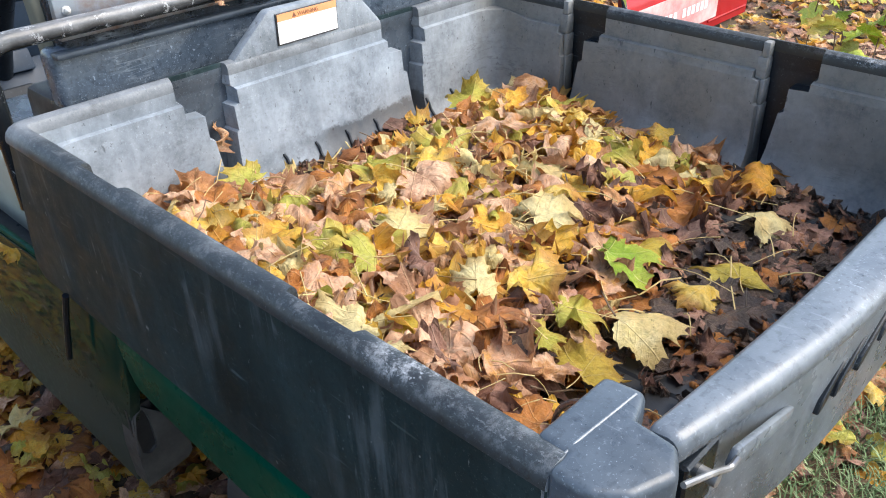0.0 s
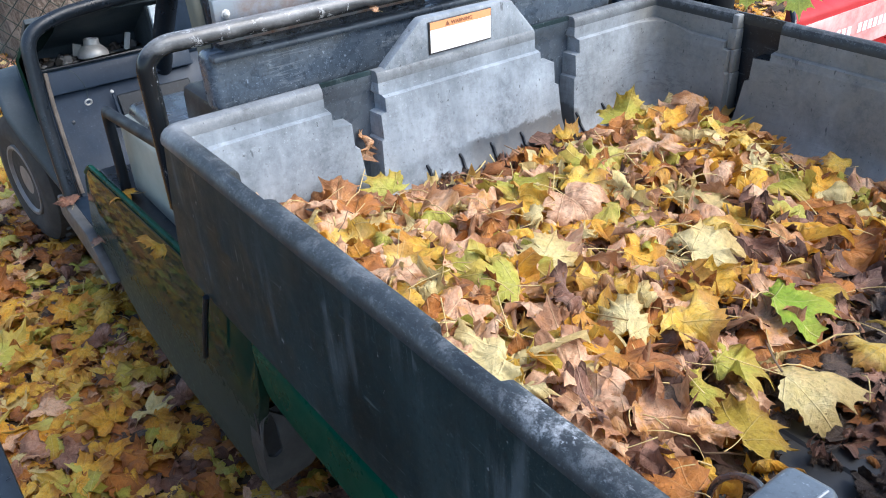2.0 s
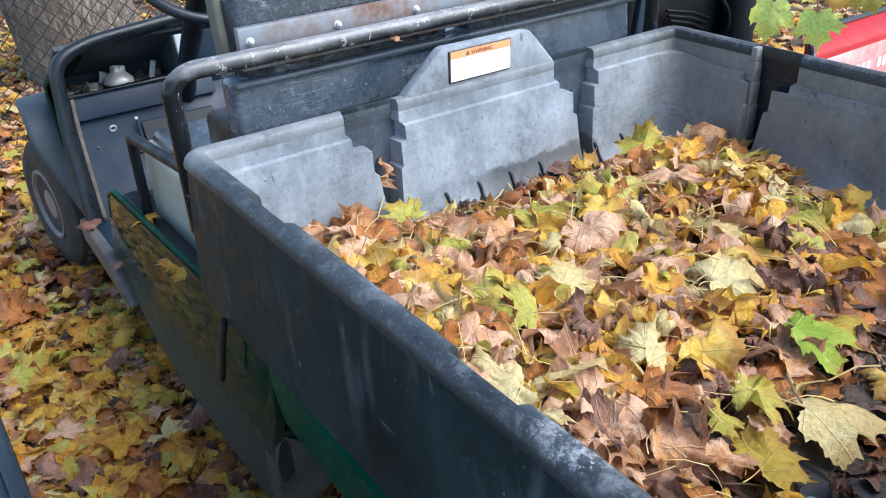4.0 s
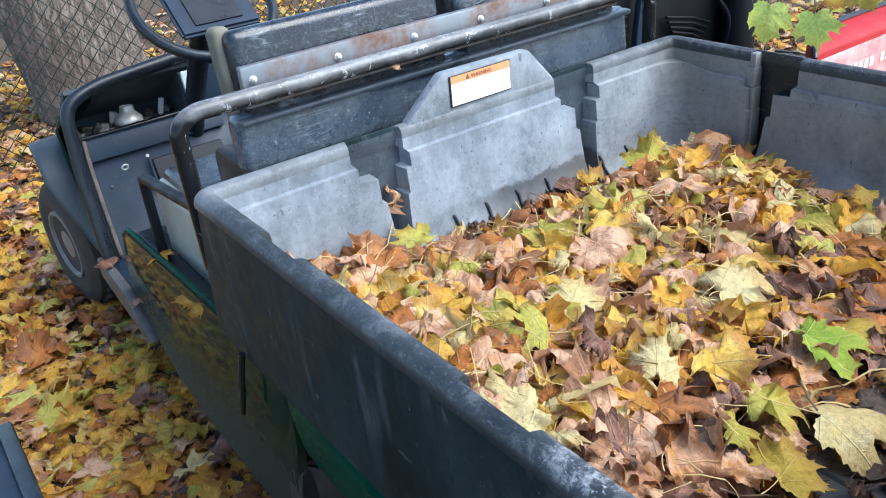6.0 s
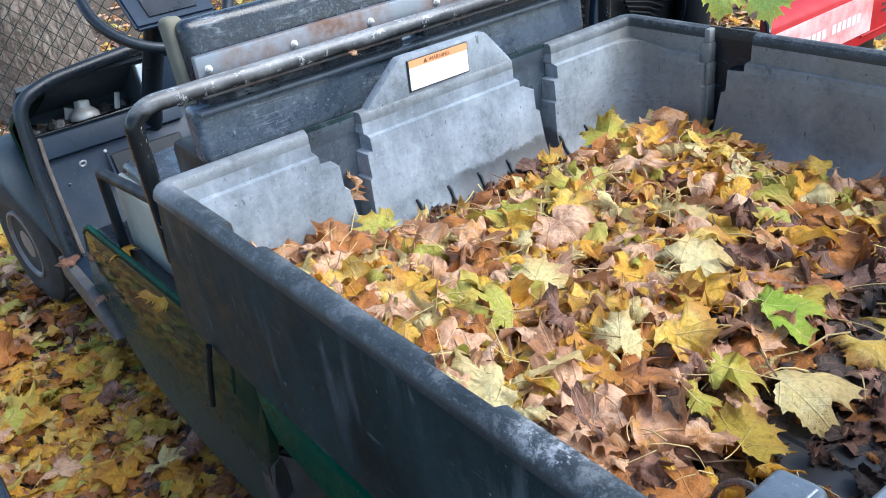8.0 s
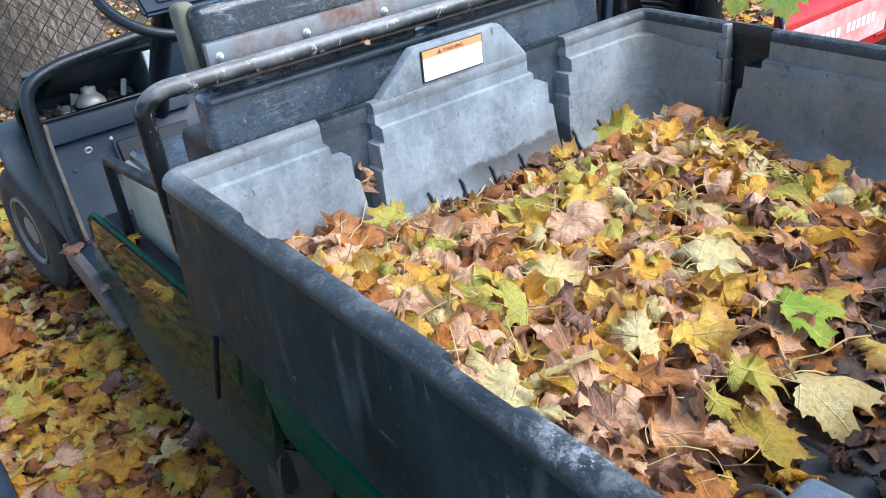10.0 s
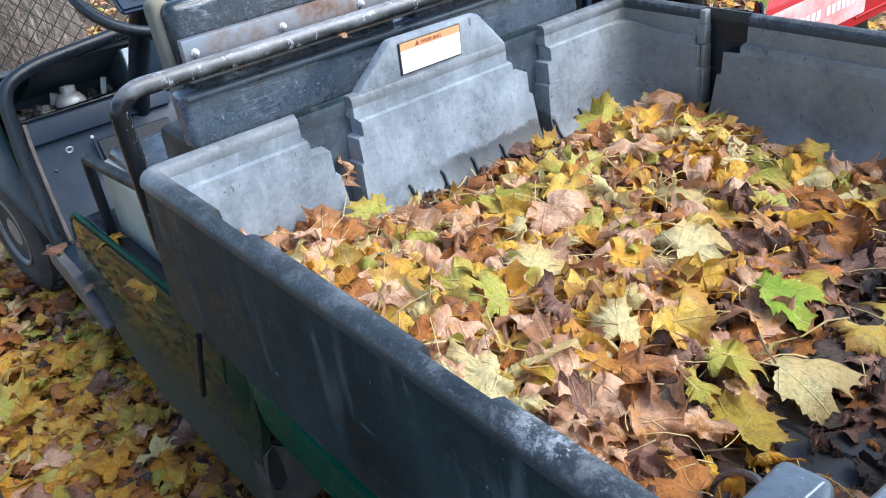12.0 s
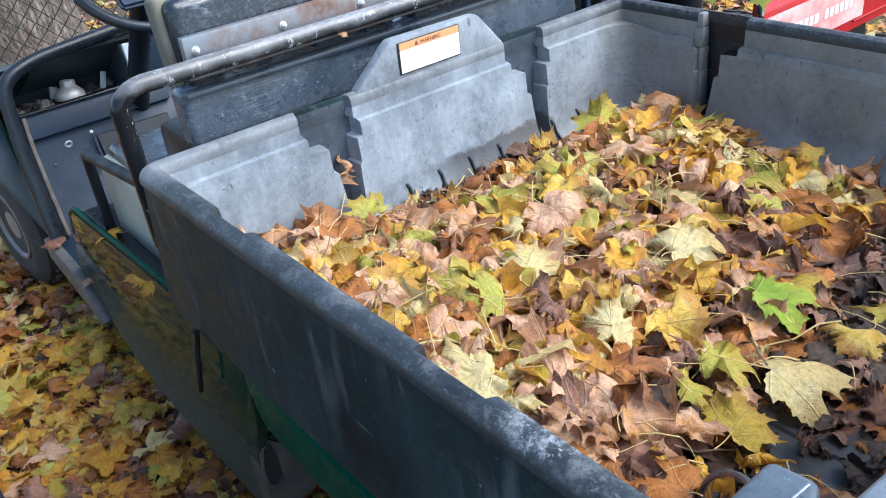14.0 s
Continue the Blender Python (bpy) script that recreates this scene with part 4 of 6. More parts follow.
part("pale_plate", prism([(0.402, 0.690), (0.452, 0.690), (0.452, 0.775), (0.398, 0.775)], "y", 1.318, 1.330, 0.003, 1), PLATE, cart, "pale blue-grey metal plate")
part("dash_right", prism([(1.335, 0.60), (1.55, 0.60), (1.55, 0.64), (1.36, 0.775), (1.335, 0.775)], "x", 0.45, 1.12, 0.01, 2), DASH, cart)


def cowl():
    """Hood shell behind the dash opening, green outside."""
    bm = bmesh.new()
    rows = []
    for y, top, low, half in ((1.33, 0.790, 0.50, 0.585), (1.42, 0.735, 0.49, 0.575), (1.58, 0.650, 0.48, 0.55), (1.78, 0.55, 0.44, 0.50), (1.95, 0.45, 0.34, 0.42), (2.02, 0.39, 0.35, 0.36)):
        cx = 0.585
        loop = [(cx - half + 0.01, low), (cx - half, top - 0.10), (cx - half + 0.04, top - 0.035), (cx - half + 0.14, top), (cx, top + 0.02), (cx + half - 0.14, top), (cx + half - 0.04, top - 0.035), (cx + half, top - 0.10), (cx + half - 0.01, low)]
        rows.append([bm.verts.new((x, y, z)) for x, z in loop])
    for a, b in zip(rows, rows[1:]):
        for k in range(8):
            bm.faces.new((a[k], a[k + 1], b[k + 1], b[k]))
    bm.faces.new(rows[-1])
    bmesh.ops.recalc_face_normals(bm, faces=bm.faces)
    bmesh.ops.solidify(bm, geom=bm.faces[:], thickness=0.008)
    return part("cowl", bm, GREEN, cart, "dark green rounded front cowl", crease=60)


cowl()
# rolled edge round the dash opening
part("dash_edge", pipe(rounded([(0.004, 1.175, 0.30), (0.012, 1.255, 0.55), (0.030, 1.295, 0.765), (0.130, 1.310, 0.800), (0.40, 1.315, 0.826), (0.585, 1.32, 0.840), (1.04, 1.31, 0.800), (1.14, 1.295, 0.765), (1.158, 1.255, 0.55), (1.166, 1.175, 0.30)], 0.07, 8), 0.0205, 12), BLACK, cart, "thick black rolled dash edge")

part("torn_trim", pipe(rounded([(0.040, 1.185, 0.305), (0.046, 1.255, 0.46), (0.052, 1.300, 0.565), (0.060, 1.330, 0.640)], 0.03), 0.0065, 6), TORN, cart, "torn brownish edge of the dash lining")
for x, y, z in ((0.222, 1.296, 0.556), (0.085, 1.270, 0.50), (0.30, 1.215, 0.40), (0.10, 1.205, 0.36)):
    part("screw", lathe([(0.0015, 0), (0.006, 0), (0.005, 0.003), (0.0015, 0.004)], 10, pose(x, y - 0.014, z, 65)), BOLT if z > 0.52 else BLACK, cart)
part("dash_fold", prism([(1.243, 0.432), (1.290, 0.548), (1.296, 0.545), (1.249, 0.428)], "x", 0.222, 0.232, 0.002, 1), DASH, cart)
part("cubby_tray", prism([(0.050, 1.345), (0.40, 1.345), (0.385, 1.375), (0.30, 1.350), (0.16, 1.348), (0.056, 1.365)], "z", 0.634, 0.646, 0.003, 1), BLACK, cart, "bent lip of the cubby tray")

# steering wheel with column and pad
SW = Matrix.Translation((0.385, 0.93, 1.035)) @ Matrix.Rotation(radians(38), 4, "X")
wheel_bm = pipe([SW @ Vector((0.185 * math.cos(a), 0.185 * math.sin(a), 0)) for a in np.linspace(0, 2 * math.pi, 48, endpoint=False)], 0.0145, 12, closed=True)
steering = part("steering_wheel", wheel_bm, BLACK, cart, "glossy black steering wheel")
pad = bmesh.new()
bmesh.ops.create_cube(pad, size=1.0, matrix=SW @ Matrix.Translation((0.0, -0.02, 0.02)) @ Matrix.Diagonal((0.22, 0.20, 0.02, 1)))
bmesh.ops.bevel(pad, geom=pad.edges[:], offset=0.007, segments=2, affect="EDGES")
part("hub_pad", pad, DASH, steering, "speckled grey plastic hub pad")
pad = bmesh.new()
bmesh.ops.create_cube(pad, size=1.0, matrix=SW @ Matrix.Translation((0.0, -0.02, 0.032)) @ Matrix.Diagonal((0.13, 0.15, 0.005, 1)))
part("hub_clip", pad, BLACK, steering)
part("column", pipe([SW @ Vector((0, 0, -0.01)), SW @ Vector((0, 0, -0.08)), (0.40, 1.24, 0.70), (0.42, 1.46, 0.42)], 0.030, 14), BLACK, cart)
tag_ring = [Vector((0.143 + 0.0095 * math.cos(a), 1.262 - 0.0035 * math.sin(a), 0.548 + 0.0088 * math.sin(a))) for a in np.linspace(0, 2 * math.pi, 20, endpoint=False)]
part("key_tag", pipe(tag_ring, 0.0028, 8, closed=True), BOLT, cart, "steel ring hung on a wire")
part("key_wire", pipe(rounded([(0.143, 1.259, 0.557), (0.150, 1.272, 0.590), (0.138, 1.300, 0.628), (0.120, 1.330, 0.640)], 0.02), 0.0009, 5), WIRE, cart)
part("dash_knob", lathe([(0.002, 0), (0.013, 0), (0.013, 0.008), (0.008, 0.012), (0.002, 0.012)], 14, pose(0.205, 1.232, 0.47, 65)), BLACK, cart)


# ---- maple leaves ----
HALF = [(0.0, 0.03), (0.09, -0.05), (0.22, -0.10), (0.37, -0.09), (0.59, -0.03), (0.51, 0.09), (0.53, 0.17), (0.68, 0.23), (0.71, 0.34), (0.88, 0.52), (0.70, 0.55),
        (0.63, 0.71), (0.49, 0.62), (0.37, 0.59), (0.36, 0.70), (0.46, 0.91), (0.29, 0.86), (0.20, 0.97), (0.11, 0.95), (0.0, 1.20)]
COARSE = HALF + [(-x, y) for x, y in HALF[-2:0:-1]]
HEART = (0.0, 0.24)
# the fine outline: margins sag inwards between the teeth
OUTLINE = []
for (xa, ya), (xb, yb) in zip(COARSE, COARSE[1:] + COARSE[:1]):
    mx, my = (xa + xb) / 2, (ya + yb) / 2
    OUTLINE += [(xa, ya), (mx + (HEART[0] - mx) * 0.065, my + (HEART[1] - my) * 0.065)]


def leaf_geometry(rng, size, curl, crumple, rings=(0.36, 0.68, 0.88, 1.0), stalk=0.7):
    """Vertices, faces, leaf coordinates and face slots of one leaf, its stalk's root at the origin, its tip along +y."""
    jx, jy = rng.uniform(0.88, 1.12), rng.uniform(0.90, 1.10)
    OUT = OUTLINE if len(rings) > 2 else COARSE
    teeth = [rng.uniform(0.93, 1.07) for _ in COARSE]
    lob = teeth if OUT is COARSE else [v for a, b in zip(teeth, teeth[1:] + teeth[:1]) for v in (a, (a + b) / 2)]
    flat, reach = [HEART], [0.0]
    for f in rings:
        for (x, y), k in zip(OUT, lob):
            k = 1 + (k - 1) * f
            flat.append((HEART[0] + (x - HEART[0]) * f * k * jx, HEART[1] + (y - HEART[1]) * f * k * jy))
            reach.append(f)
    n = len(OUT)
    faces = [(0, 1 + i, 1 + (i + 1) % n) for i in range(n)]
    for r in range(len(rings) - 1):
        a, b = 1 + r * n, 1 + (r + 1) * n
        faces += [(a + i, b + i, b + (i + 1) % n, a + (i + 1) % n) for i in range(n)]
    slots = [0] * len(faces)
    uvs = [(x, y) for x, y in flat]
    seed = Vector((rng.uniform(0, 90), rng.uniform(0, 90), rng.uniform(0, 90)))
    fold = rng.uniform(-0.45, 0.25) * (0.4 + curl)
    cup = rng.uniform(-0.60, 0.18) * (0.3 + curl)
    axis = rng.uniform(0, math.pi)
    bend = rng.choice((1, -1, -1, -1)) * curl * rng.uniform(0.6, 2.8)
    ca, sa = math.cos(axis), math.sin(axis)
    ruffle, waves, phase = rng.uniform(0.1, 0.55) * (0.25 + 0.6 * curl), rng.choice((2, 3, 3, 4)), rng.uniform(0, 6.3)
    rolled = rng.uniform(0.2, 1.0) * min(1.3, curl)
    verts = []
    for (x, y), f in zip(flat, reach):
        d = math.hypot(x, y - 0.3)
        turn = math.atan2(x, y - 0.3)
        # dry margins roll up here and down there, and draw in
        edge = max(0.0, f - 0.45) / 0.55
        hem = rolled * edge * edge * noise.noise(Vector((math.cos(turn) * 1.3, math.sin(turn) * 1.3, 21)) + seed) * 2.0
        a = abs(((math.atan2(x, y + 1e-6) + 0.43) % 0.86) - 0.43)
        z = fold * abs(x) + 0.19 * crumple * noise.noise(Vector((x * 2.1, y * 2.1, 0)) + seed) + 0.028 * crumple * noise.noise(Vector((x * 5, y * 5, 5)) + seed)
        z += (0.08 + 0.12 * crumple) * d * math.sin(a) + cup * d * d
        z += ruffle * d * d * math.sin(waves * math.atan2(x, y - 0.3) + phase)
        z += 0.22 * curl * d * d * noise.noise(Vector((x * 1.4, y * 1.4, 9)) + seed) * 2
        z += 0.075 * crumple * (0.35 - abs(noise.noise(Vector((x * 3.1, y * 3.1, 14)) + seed))) + 0.42 * hem
        x, y = x * (1 - 0.45 * abs(hem)), 0.3 + (y - 0.3) * (1 - 0.45 * abs(hem))
        s, t = ca * x + sa * (y - 0.3), -sa * x + ca * (y - 0.3)
        if abs(bend) > 0.05:
            q = max(-1.9, min(1.9, s * bend))
            s, z = math.sin(q) / bend - z * math.sin(q), (1 - math.cos(q)) / bend + z * math.cos(q)
        verts.append(((ca * s - sa * t) * size, (sa * s + ca * t + 0.3) * size, z * size))
    root = Vector(verts[1 + (len(rings) - 1) * n])
    if stalk > 0:
        base = len(verts)
        sway, lift = rng.uniform(-0.65, 0.65), rng.uniform(-0.15, 0.45)
        th = 0.011 * size / 0.13
        pts = [root + Vector((sway * stalk * f * f, -stalk * f, lift * f * (1 - 0.6 * f))) * size for f in (0, 0.33, 0.67, 1.0)]
        for k, p in enumerate(pts):
            rad = th * 0.13 * (1.5 if k == 3 else 0.9)
            verts += [tuple(p + Vector((rad * math.cos(w), 0, rad * math.sin(w)))) for w in (0.5, 2.6, 4.7)]
            uvs += [(0.0, -0.2)] * 3
        for k in range(3):
            for e in range(3):
                a, b = base + 3 * k + e, base + 3 * k + (e + 1) % 3
                faces.append((a, b, b + 3, a + 3))
                slots.append(1)
    return verts, faces, uvs, slots


class Heap:
    """Many leaves in one mesh, of several materials."""

    def __init__(self, mats):
        self.mats, self.v, self.f, self.u, self.s = mats, [], [], [], []

    def add(self, geo, m, slot):
        verts, faces, uvs, slots = geo
        base = len(self.v)
        self.v += [tuple(m @ Vector(v)) for v in verts]
        self.f += [tuple(i + base for i in f) for f in faces]
        self.u += uvs
        self.s += [slot if s == 0 else len(self.mats) for s in slots]

    def make(self, name, parent=None, label=""):
        return mesh_ob(name, self.v, self.f, self.mats + [PETIOLE], parent, label, True, self.s, self.u)


def leaf_mesh(rng, mat, size, curl, crumple, rings=(0.36, 0.68, 0.88, 1.0), stalk=0.7):
    verts, faces, uvs, slots = leaf_geometry(rng, size, curl, crumple, rings, stalk)
    me = bpy.data.meshes.new("leaf")
    me.from_pydata(verts, [], faces)
    me.materials.append(mat)
    me.materials.append(PETIOLE)
    me.polygons.foreach_set("use_smooth", [True] * len(faces))
    me.polygons.foreach_set("material_index", slots)
    layer = me.uv_layers.new(name="leaf")
    index = np.zeros(len(me.loops), dtype=np.int32)
    me.loops.foreach_get("vertex_index", index)
    layer.data.foreach_set("uv", np.asarray(uvs, dtype=np.float32)[index].ravel())
    me.update()
    return me


def bareness(x, y):
    """0 in the heap, 1 on the thinly covered floor before the tailgate."""
    return max(0.0, min(1.0, (-y + 0.35 * min(x, 0.45) + 0.06 * noise.noise((x * 4, y * 4, 3)) - 0.885) / 0.11))


def pile_height(x, y):
    """Top of the leaf pile over the bed floor."""
    def g(cx, cy, sx, sy):
        return math.exp(-((x - cx) / sx) ** 2 - ((y - cy) / sy) ** 2)
    h = 0.012 + 0.085 * g(0.10, -0.55, 0.28, 0.50) + 0.065 * g(0.62, -0.36, 0.30, 0.22) + 0.038 * g(1.00, -0.24, 0.20, 0.20) + 0.043 * g(0.12, -0.05, 0.26, 0.16)
    h += 0.02 * g(0.45, -0.75, 0.22, 0.2) - 0.078 * g(0.60, 0.0, 0.30, 0.15)
    h = max(0.008, h)
    h += 0.006 * g(1.02, -0.60, 0.18, 0.22)
    h *= 1 - 0.9 * bareness(x, y)
    return FLOOR + 0.004 + h + 0.012 * noise.noise((x * 7, y * 7, 1.5))


def leaf_pose(x, y, z, yaw, tilt, dirn):
    """Lying at a place, turned, and tipped about a level axis; the leaf's middle is the pivot."""
    return Matrix.Translation((x, y, z)) @ Matrix.Rotation(tilt, 4, Vector((math.cos(dirn), math.sin(dirn), 0))) @ Matrix.Rotation(yaw, 4, "Z")


rng = random.Random(7)
pile = thing("leaf_pile", (0.5, -0.5, FLOOR), "heap of fallen yellow and tan maple leaves in cargo bed", "leaf pile")

# lower, older leaves: brown and flattened
under = Heap([BROWN, TAN, YEL, RUSSET, WET])
for k in range(800):
    x, y = rng.uniform(0.07, 1.10), rng.uniform(-1.07, -0.05)
    if rng.random() < 0.97 * bareness(x, y):
        continue
    z = FLOOR + 0.006 + (pile_height(x, y) - FLOOR) * rng.uniform(0.1, 0.72)
    under.add(leaf_geometry(rng, rng.uniform(0.045, 0.085), rng.uniform(0.3, 1.0), rng.uniform(0.6, 1.5), (0.5, 1.0), 0.5 if k % 3 == 0 else 0),
              leaf_pose(x, y, z, rng.uniform(0, 6.3), rng.gauss(0, 0.25), rng.uniform(0, 6.3)), rng.choice((0, 0, 4, 1, 2, 3)) if bareness(x, y) < 0.1 else rng.choice((4, 4, 4, 0)))
# crumbs over the thinly covered floor, and broken bits under the headboard
for k in range(1000):
    if k < 680:
        x, y, z = rng.uniform(0.15, 1.12), rng.uniform(-1.09, -0.66), FLOOR + rng.uniform(0.006, 0.016)
        if bareness(x, y) < 0.25 * rng.random():
            continue
    else:
        x, y = rng.uniform(0.40, 0.86), rng.uniform(-0.15, -0.045)
        z = pile_height(x, y) + rng.uniform(-0.004, 0.012)
    flake = rng.random() < 0.25 and k < 680
    under.add(leaf_geometry(rng, rng.uniform(0.040, 0.062) if flake else rng.uniform(0.010, 0.034), rng.uniform(0.2, 0.7) if flake else rng.uniform(0.8, 2.0), 0.8 if flake else 2.0, (0.55, 1.0), 0.0),
              leaf_pose(x, y, z, rng.uniform(0, 6.3), rng.gauss(0, 0.12 if flake else 0.35), rng.uniform(0, 6.3)), rng.choice((4, 4, 4, 4, 0, 0, 3)))
ob = under.make("old_leaves", pile, "older brown leaf litter under the fresh leaves")
ob["kind"] = "stuff"

# loose upper leaves, each its own piece
KINDS = ((YEL, 0.35, 0.75, 1.0), (TAN, 0.29, 1.20, 1.6), (BROWN, 0.10, 1.4, 1.9), (RUSSET, 0.07, 1.2, 1.4), (CREAM, 0.11, 0.8, 0.9), (LIME, 0.08, 0.6, 0.8))
LIBRARY = {mat.name: [leaf_mesh(rng, mat, rng.uniform(0.062, 0.104), curl * rng.uniform(0.5, 1.4), crumple * rng.uniform(0.9, 1.7), stalk=0.7 if n % 2 else 0) for n in range(16)] for mat, share, curl, crumple in KINDS}


def pick(r):
    total = 0.0
    for mat, share, curl, crumple in KINDS:
        total += share
        if r < total:
            return mat
    return TAN


def within_tub(m, verts, top):
    """True when a leaf so placed stays inside the walls and lies low."""
    for v in verts:
        p = m @ Vector(v)
        if p.z > top:
            return False
        if (p.x < 0.012 or p.x > WIDE - 0.012 or p.y > -0.012) and p.z < 0.91 or p.y < -1.10:
            return False
    return True


# places kept clear for the leaves that lie on top
SHOWN = ((0.590, -0.790), (0.432, -0.912), (0.352, -0.868), (0.325, -0.688), (0.90, -0.88), (0.72, -0.92), (0.599, -0.613))
placed = 0
upper = Heap([m for m, *_ in KINDS])
while placed < 800:
    x, y = rng.uniform(0.05, 1.12), rng.uniform(-1.05, -0.045)
    if rng.random() < 0.985 * bareness(x, y):
        continue
    if any(math.hypot(x - a, y - b) < 0.050 for a, b in SHOWN):
        continue
    z = pile_height(x, y) + rng.uniform(-0.016, 0.020)
    tilt = rng.gauss(0, 0.38)
    margin = min(x, WIDE - x, -y)
    if margin < 0.07:
        tilt *= 0.5
    yaw = rng.uniform(0, 6.3)
    while (x < 0.16 and math.sin(yaw) < 0.2) or (x > 1.01 and math.sin(yaw) > -0.2) or (y > -0.15 and math.cos(yaw) < 0.2 and 0.16 <= x <= 1.01):
        yaw = rng.uniform(0, 6.3)
    m = leaf_pose(x, y, z, yaw, tilt, rng.uniform(0, 6.3)) @ Matrix.Translation((0, -0.035, 0))
    mat = pick(rng.random())
    if mat in (YEL,) and x < 0.65 and y > -0.55 and rng.random() < 0.25:
        mat = TAN
    if y < -0.72 and rng.random() < 0.55:
        mat = rng.choice((BROWN, BROWN, RUSSET, BROWN, TAN))
    if x > 0.62 and y < -0.62 and rng.random() < 0.40:
        mat = rng.choice((BROWN, BROWN, RUSSET))
    if mat is BROWN:
        m = leaf_pose(x, y, z - 0.014, yaw, tilt * 0.3, 0.0) @ Matrix.Translation((0, -0.035, 0))
    if placed < 285:
        me = rng.choice(LIBRARY[mat.name])
        if not within_tub(m, [v.co for v in list(me.vertices)[::3]], z + 0.042):
            continue
        ob = new("leaf", me)
        hang(ob, pile)
        ob.matrix_basis = m
    else:
        geo = (leaf_geometry(rng, rng.uniform(0.048, 0.098), rng.uniform(0.6, 1.6), rng.uniform(0.9, 1.9), (0.3, 0.55, 0.8, 1.0), 0.7 if placed % 3 == 0 else 0))
        if not within_tub(m, geo[0][::3], z + 0.042):
            continue
        upper.add(geo, m, [k[0] for k in KINDS].index(mat))
    placed += 1
ob = upper.make("loose_leaves", pile, "loose yellow and tan maple leaves")
ob["kind"] = "stuff"


def special(mat, x, y, z, yaw, span, tilt=0.0, dirn=0.0, curl=0.2, crumple=0.5, stalk=0.7, label="", seed=1):
    """A leaf that stands out: it lies free on top of the pile."""
    size = 0.74 * span
    ob = new("leaf", leaf_mesh(random.Random(seed), mat, size, curl, crumple, (0.3, 0.55, 0.78, 0.92, 1.0), stalk))
    hang(ob, pile, label)
    ob.matrix_basis = leaf_pose(x, y, z, radians(yaw), radians(tilt), radians(dirn)) @ Matrix.Translation((0, -0.3 * size, 0))


special(FRESH, 0.576, -0.778, 0.706, -122, 0.128, 6, 40, 0.25, 0.6, 0.5, "fresh bright green maple leaf", 3)
special(CREAM, 0.469, -0.881, 0.682, -140, 0.132, 6, 120, 0.18, 0.3, 1.15, "large pale cream maple leaf with a long stalk", 5)
special(CREAM, 0.325, -0.688, 0.738, -46, 0.108, 22, -35, 0.55, 0.7, 0.9, "cream maple leaf standing half upright", 8)
special(GOLD, 0.197, -0.667, 0.745, -125, 0.108, 12, 10, 0.35, 0.8, 0.6, "yellow-green maple leaf near the bed wall", 11)
special(GOLD, 0.330, -0.889, 0.682, -82, 0.110, 5, 0, 0.4, 0.8, 0.4, "golden yellow maple leaf lying flat", 13)
special(YEL, 0.157, -0.383, 0.738, -41, 0.100, 30, -30, 0.35, 0.7, 1.0, "yellow maple leaf with an upright stalk", 17)
special(LIME, 0.915, -0.155, 0.722, -56, 0.112, 30, -30, 0.55, 0.8, 0.3, "yellow-green maple leaf leaning on others", 19)
special(TAN, 1.065, -0.215, 0.725, 10, 0.085, 45, -35, 0.3, 0.6, 0.4, "pale tan maple leaf standing upright", 23)
special(CREAM, 0.966, -0.454, 0.716, -129, 0.080, 12, -20, 0.4, 0.6, 0.2, "small cream leaf", 29)
special(YEL, 1.085, -0.560, 0.690, 15, 0.080, 30, -30, 0.3, 0.5, 0.3, "yellow leaf beside the bed wall", 31)
special(CREAM, 0.365, -0.485, 0.738, -60, 0.100, 18, -30, 0.25, 0.5, 0.4, "pale green-yellow leaf", 37)
special(LIME, 0.245, -0.520, 0.752, 40, 0.110, 15, 0, 0.3, 0.6, 0.5, "yellow-green maple leaf", 41)
special(BROWN, 0.310, -0.590, 0.742, 60, 0.085, 15, 60, 1.0, 1.6, 0.3, "curled brown leaf", 44)
special(RUSSET, 0.712, -0.403, 0.732, -130, 0.095, 20, 0, 1.0, 1.0, 0.2, "curled reddish-brown leaf", 47)
special(TAN, 0.519, -0.393, 0.735, 178, 0.130, 22, -30, 0.5, 1.1, 0.6, "tan maple leaf with dark veins", 53)
special(LIME, 0.330, -0.085, 0.708, 10, 0.088, 20, -30, 0.3, 0.6, 0.4, "light green leaf near the headboard", 59)
special(YEL, 0.245, -0.125, 0.694, -80, 0.108, 3, -30, 0.3, 0.9, 0.4, "folded golden leaf near the headboard", 64)
special(TAN, 0.150, -0.095, 0.694, -40, 0.098, 2, -30, 0.35, 0.9, 0.2, "peach-coloured leaf near the headboard", 68)
special(GOLD, 0.675, -0.770, 0.672, -110, 0.110, 5, 0, 0.15, 0.5, 0.6, "olive-yellow maple leaf", 71)
special(LIME, 0.407, -0.805, 0.694, -126, 0.112, 12, 60, 0.75, 0.7, 0.7, "green-yellow maple leaf with a folded edge", 73)
special(TAN, 0.208, -0.805, 0.728, -81, 0.115, 15, 0, 0.7, 1.2, 0.3, "pinkish-tan curled leaf", 79)
special(RUSSET, 0.170, -0.900, 0.705, 20, 0.115, 10, 0, 0.7, 1.0, 0.2, "orange-brown leaf beside the bed wall", 83)
special(TAN, 0.853, -0.441, 0.720, -133, 0.112, 12, -30, 0.7, 1.3, 0.3, "crumpled tan leaf", 90)
special(TAN, 0.260, -0.399, 0.742, -128, 0.115, 15, -30, 1.2, 1.4, 0.3, "rolled tan-orange leaf", 97)
special(CREAM, 0.900, -0.880, 0.672, -120, 0.120, 12, 0, 0.3, 0.6, 1.0, "pale cream-yellow leaf with a long stalk", 101)
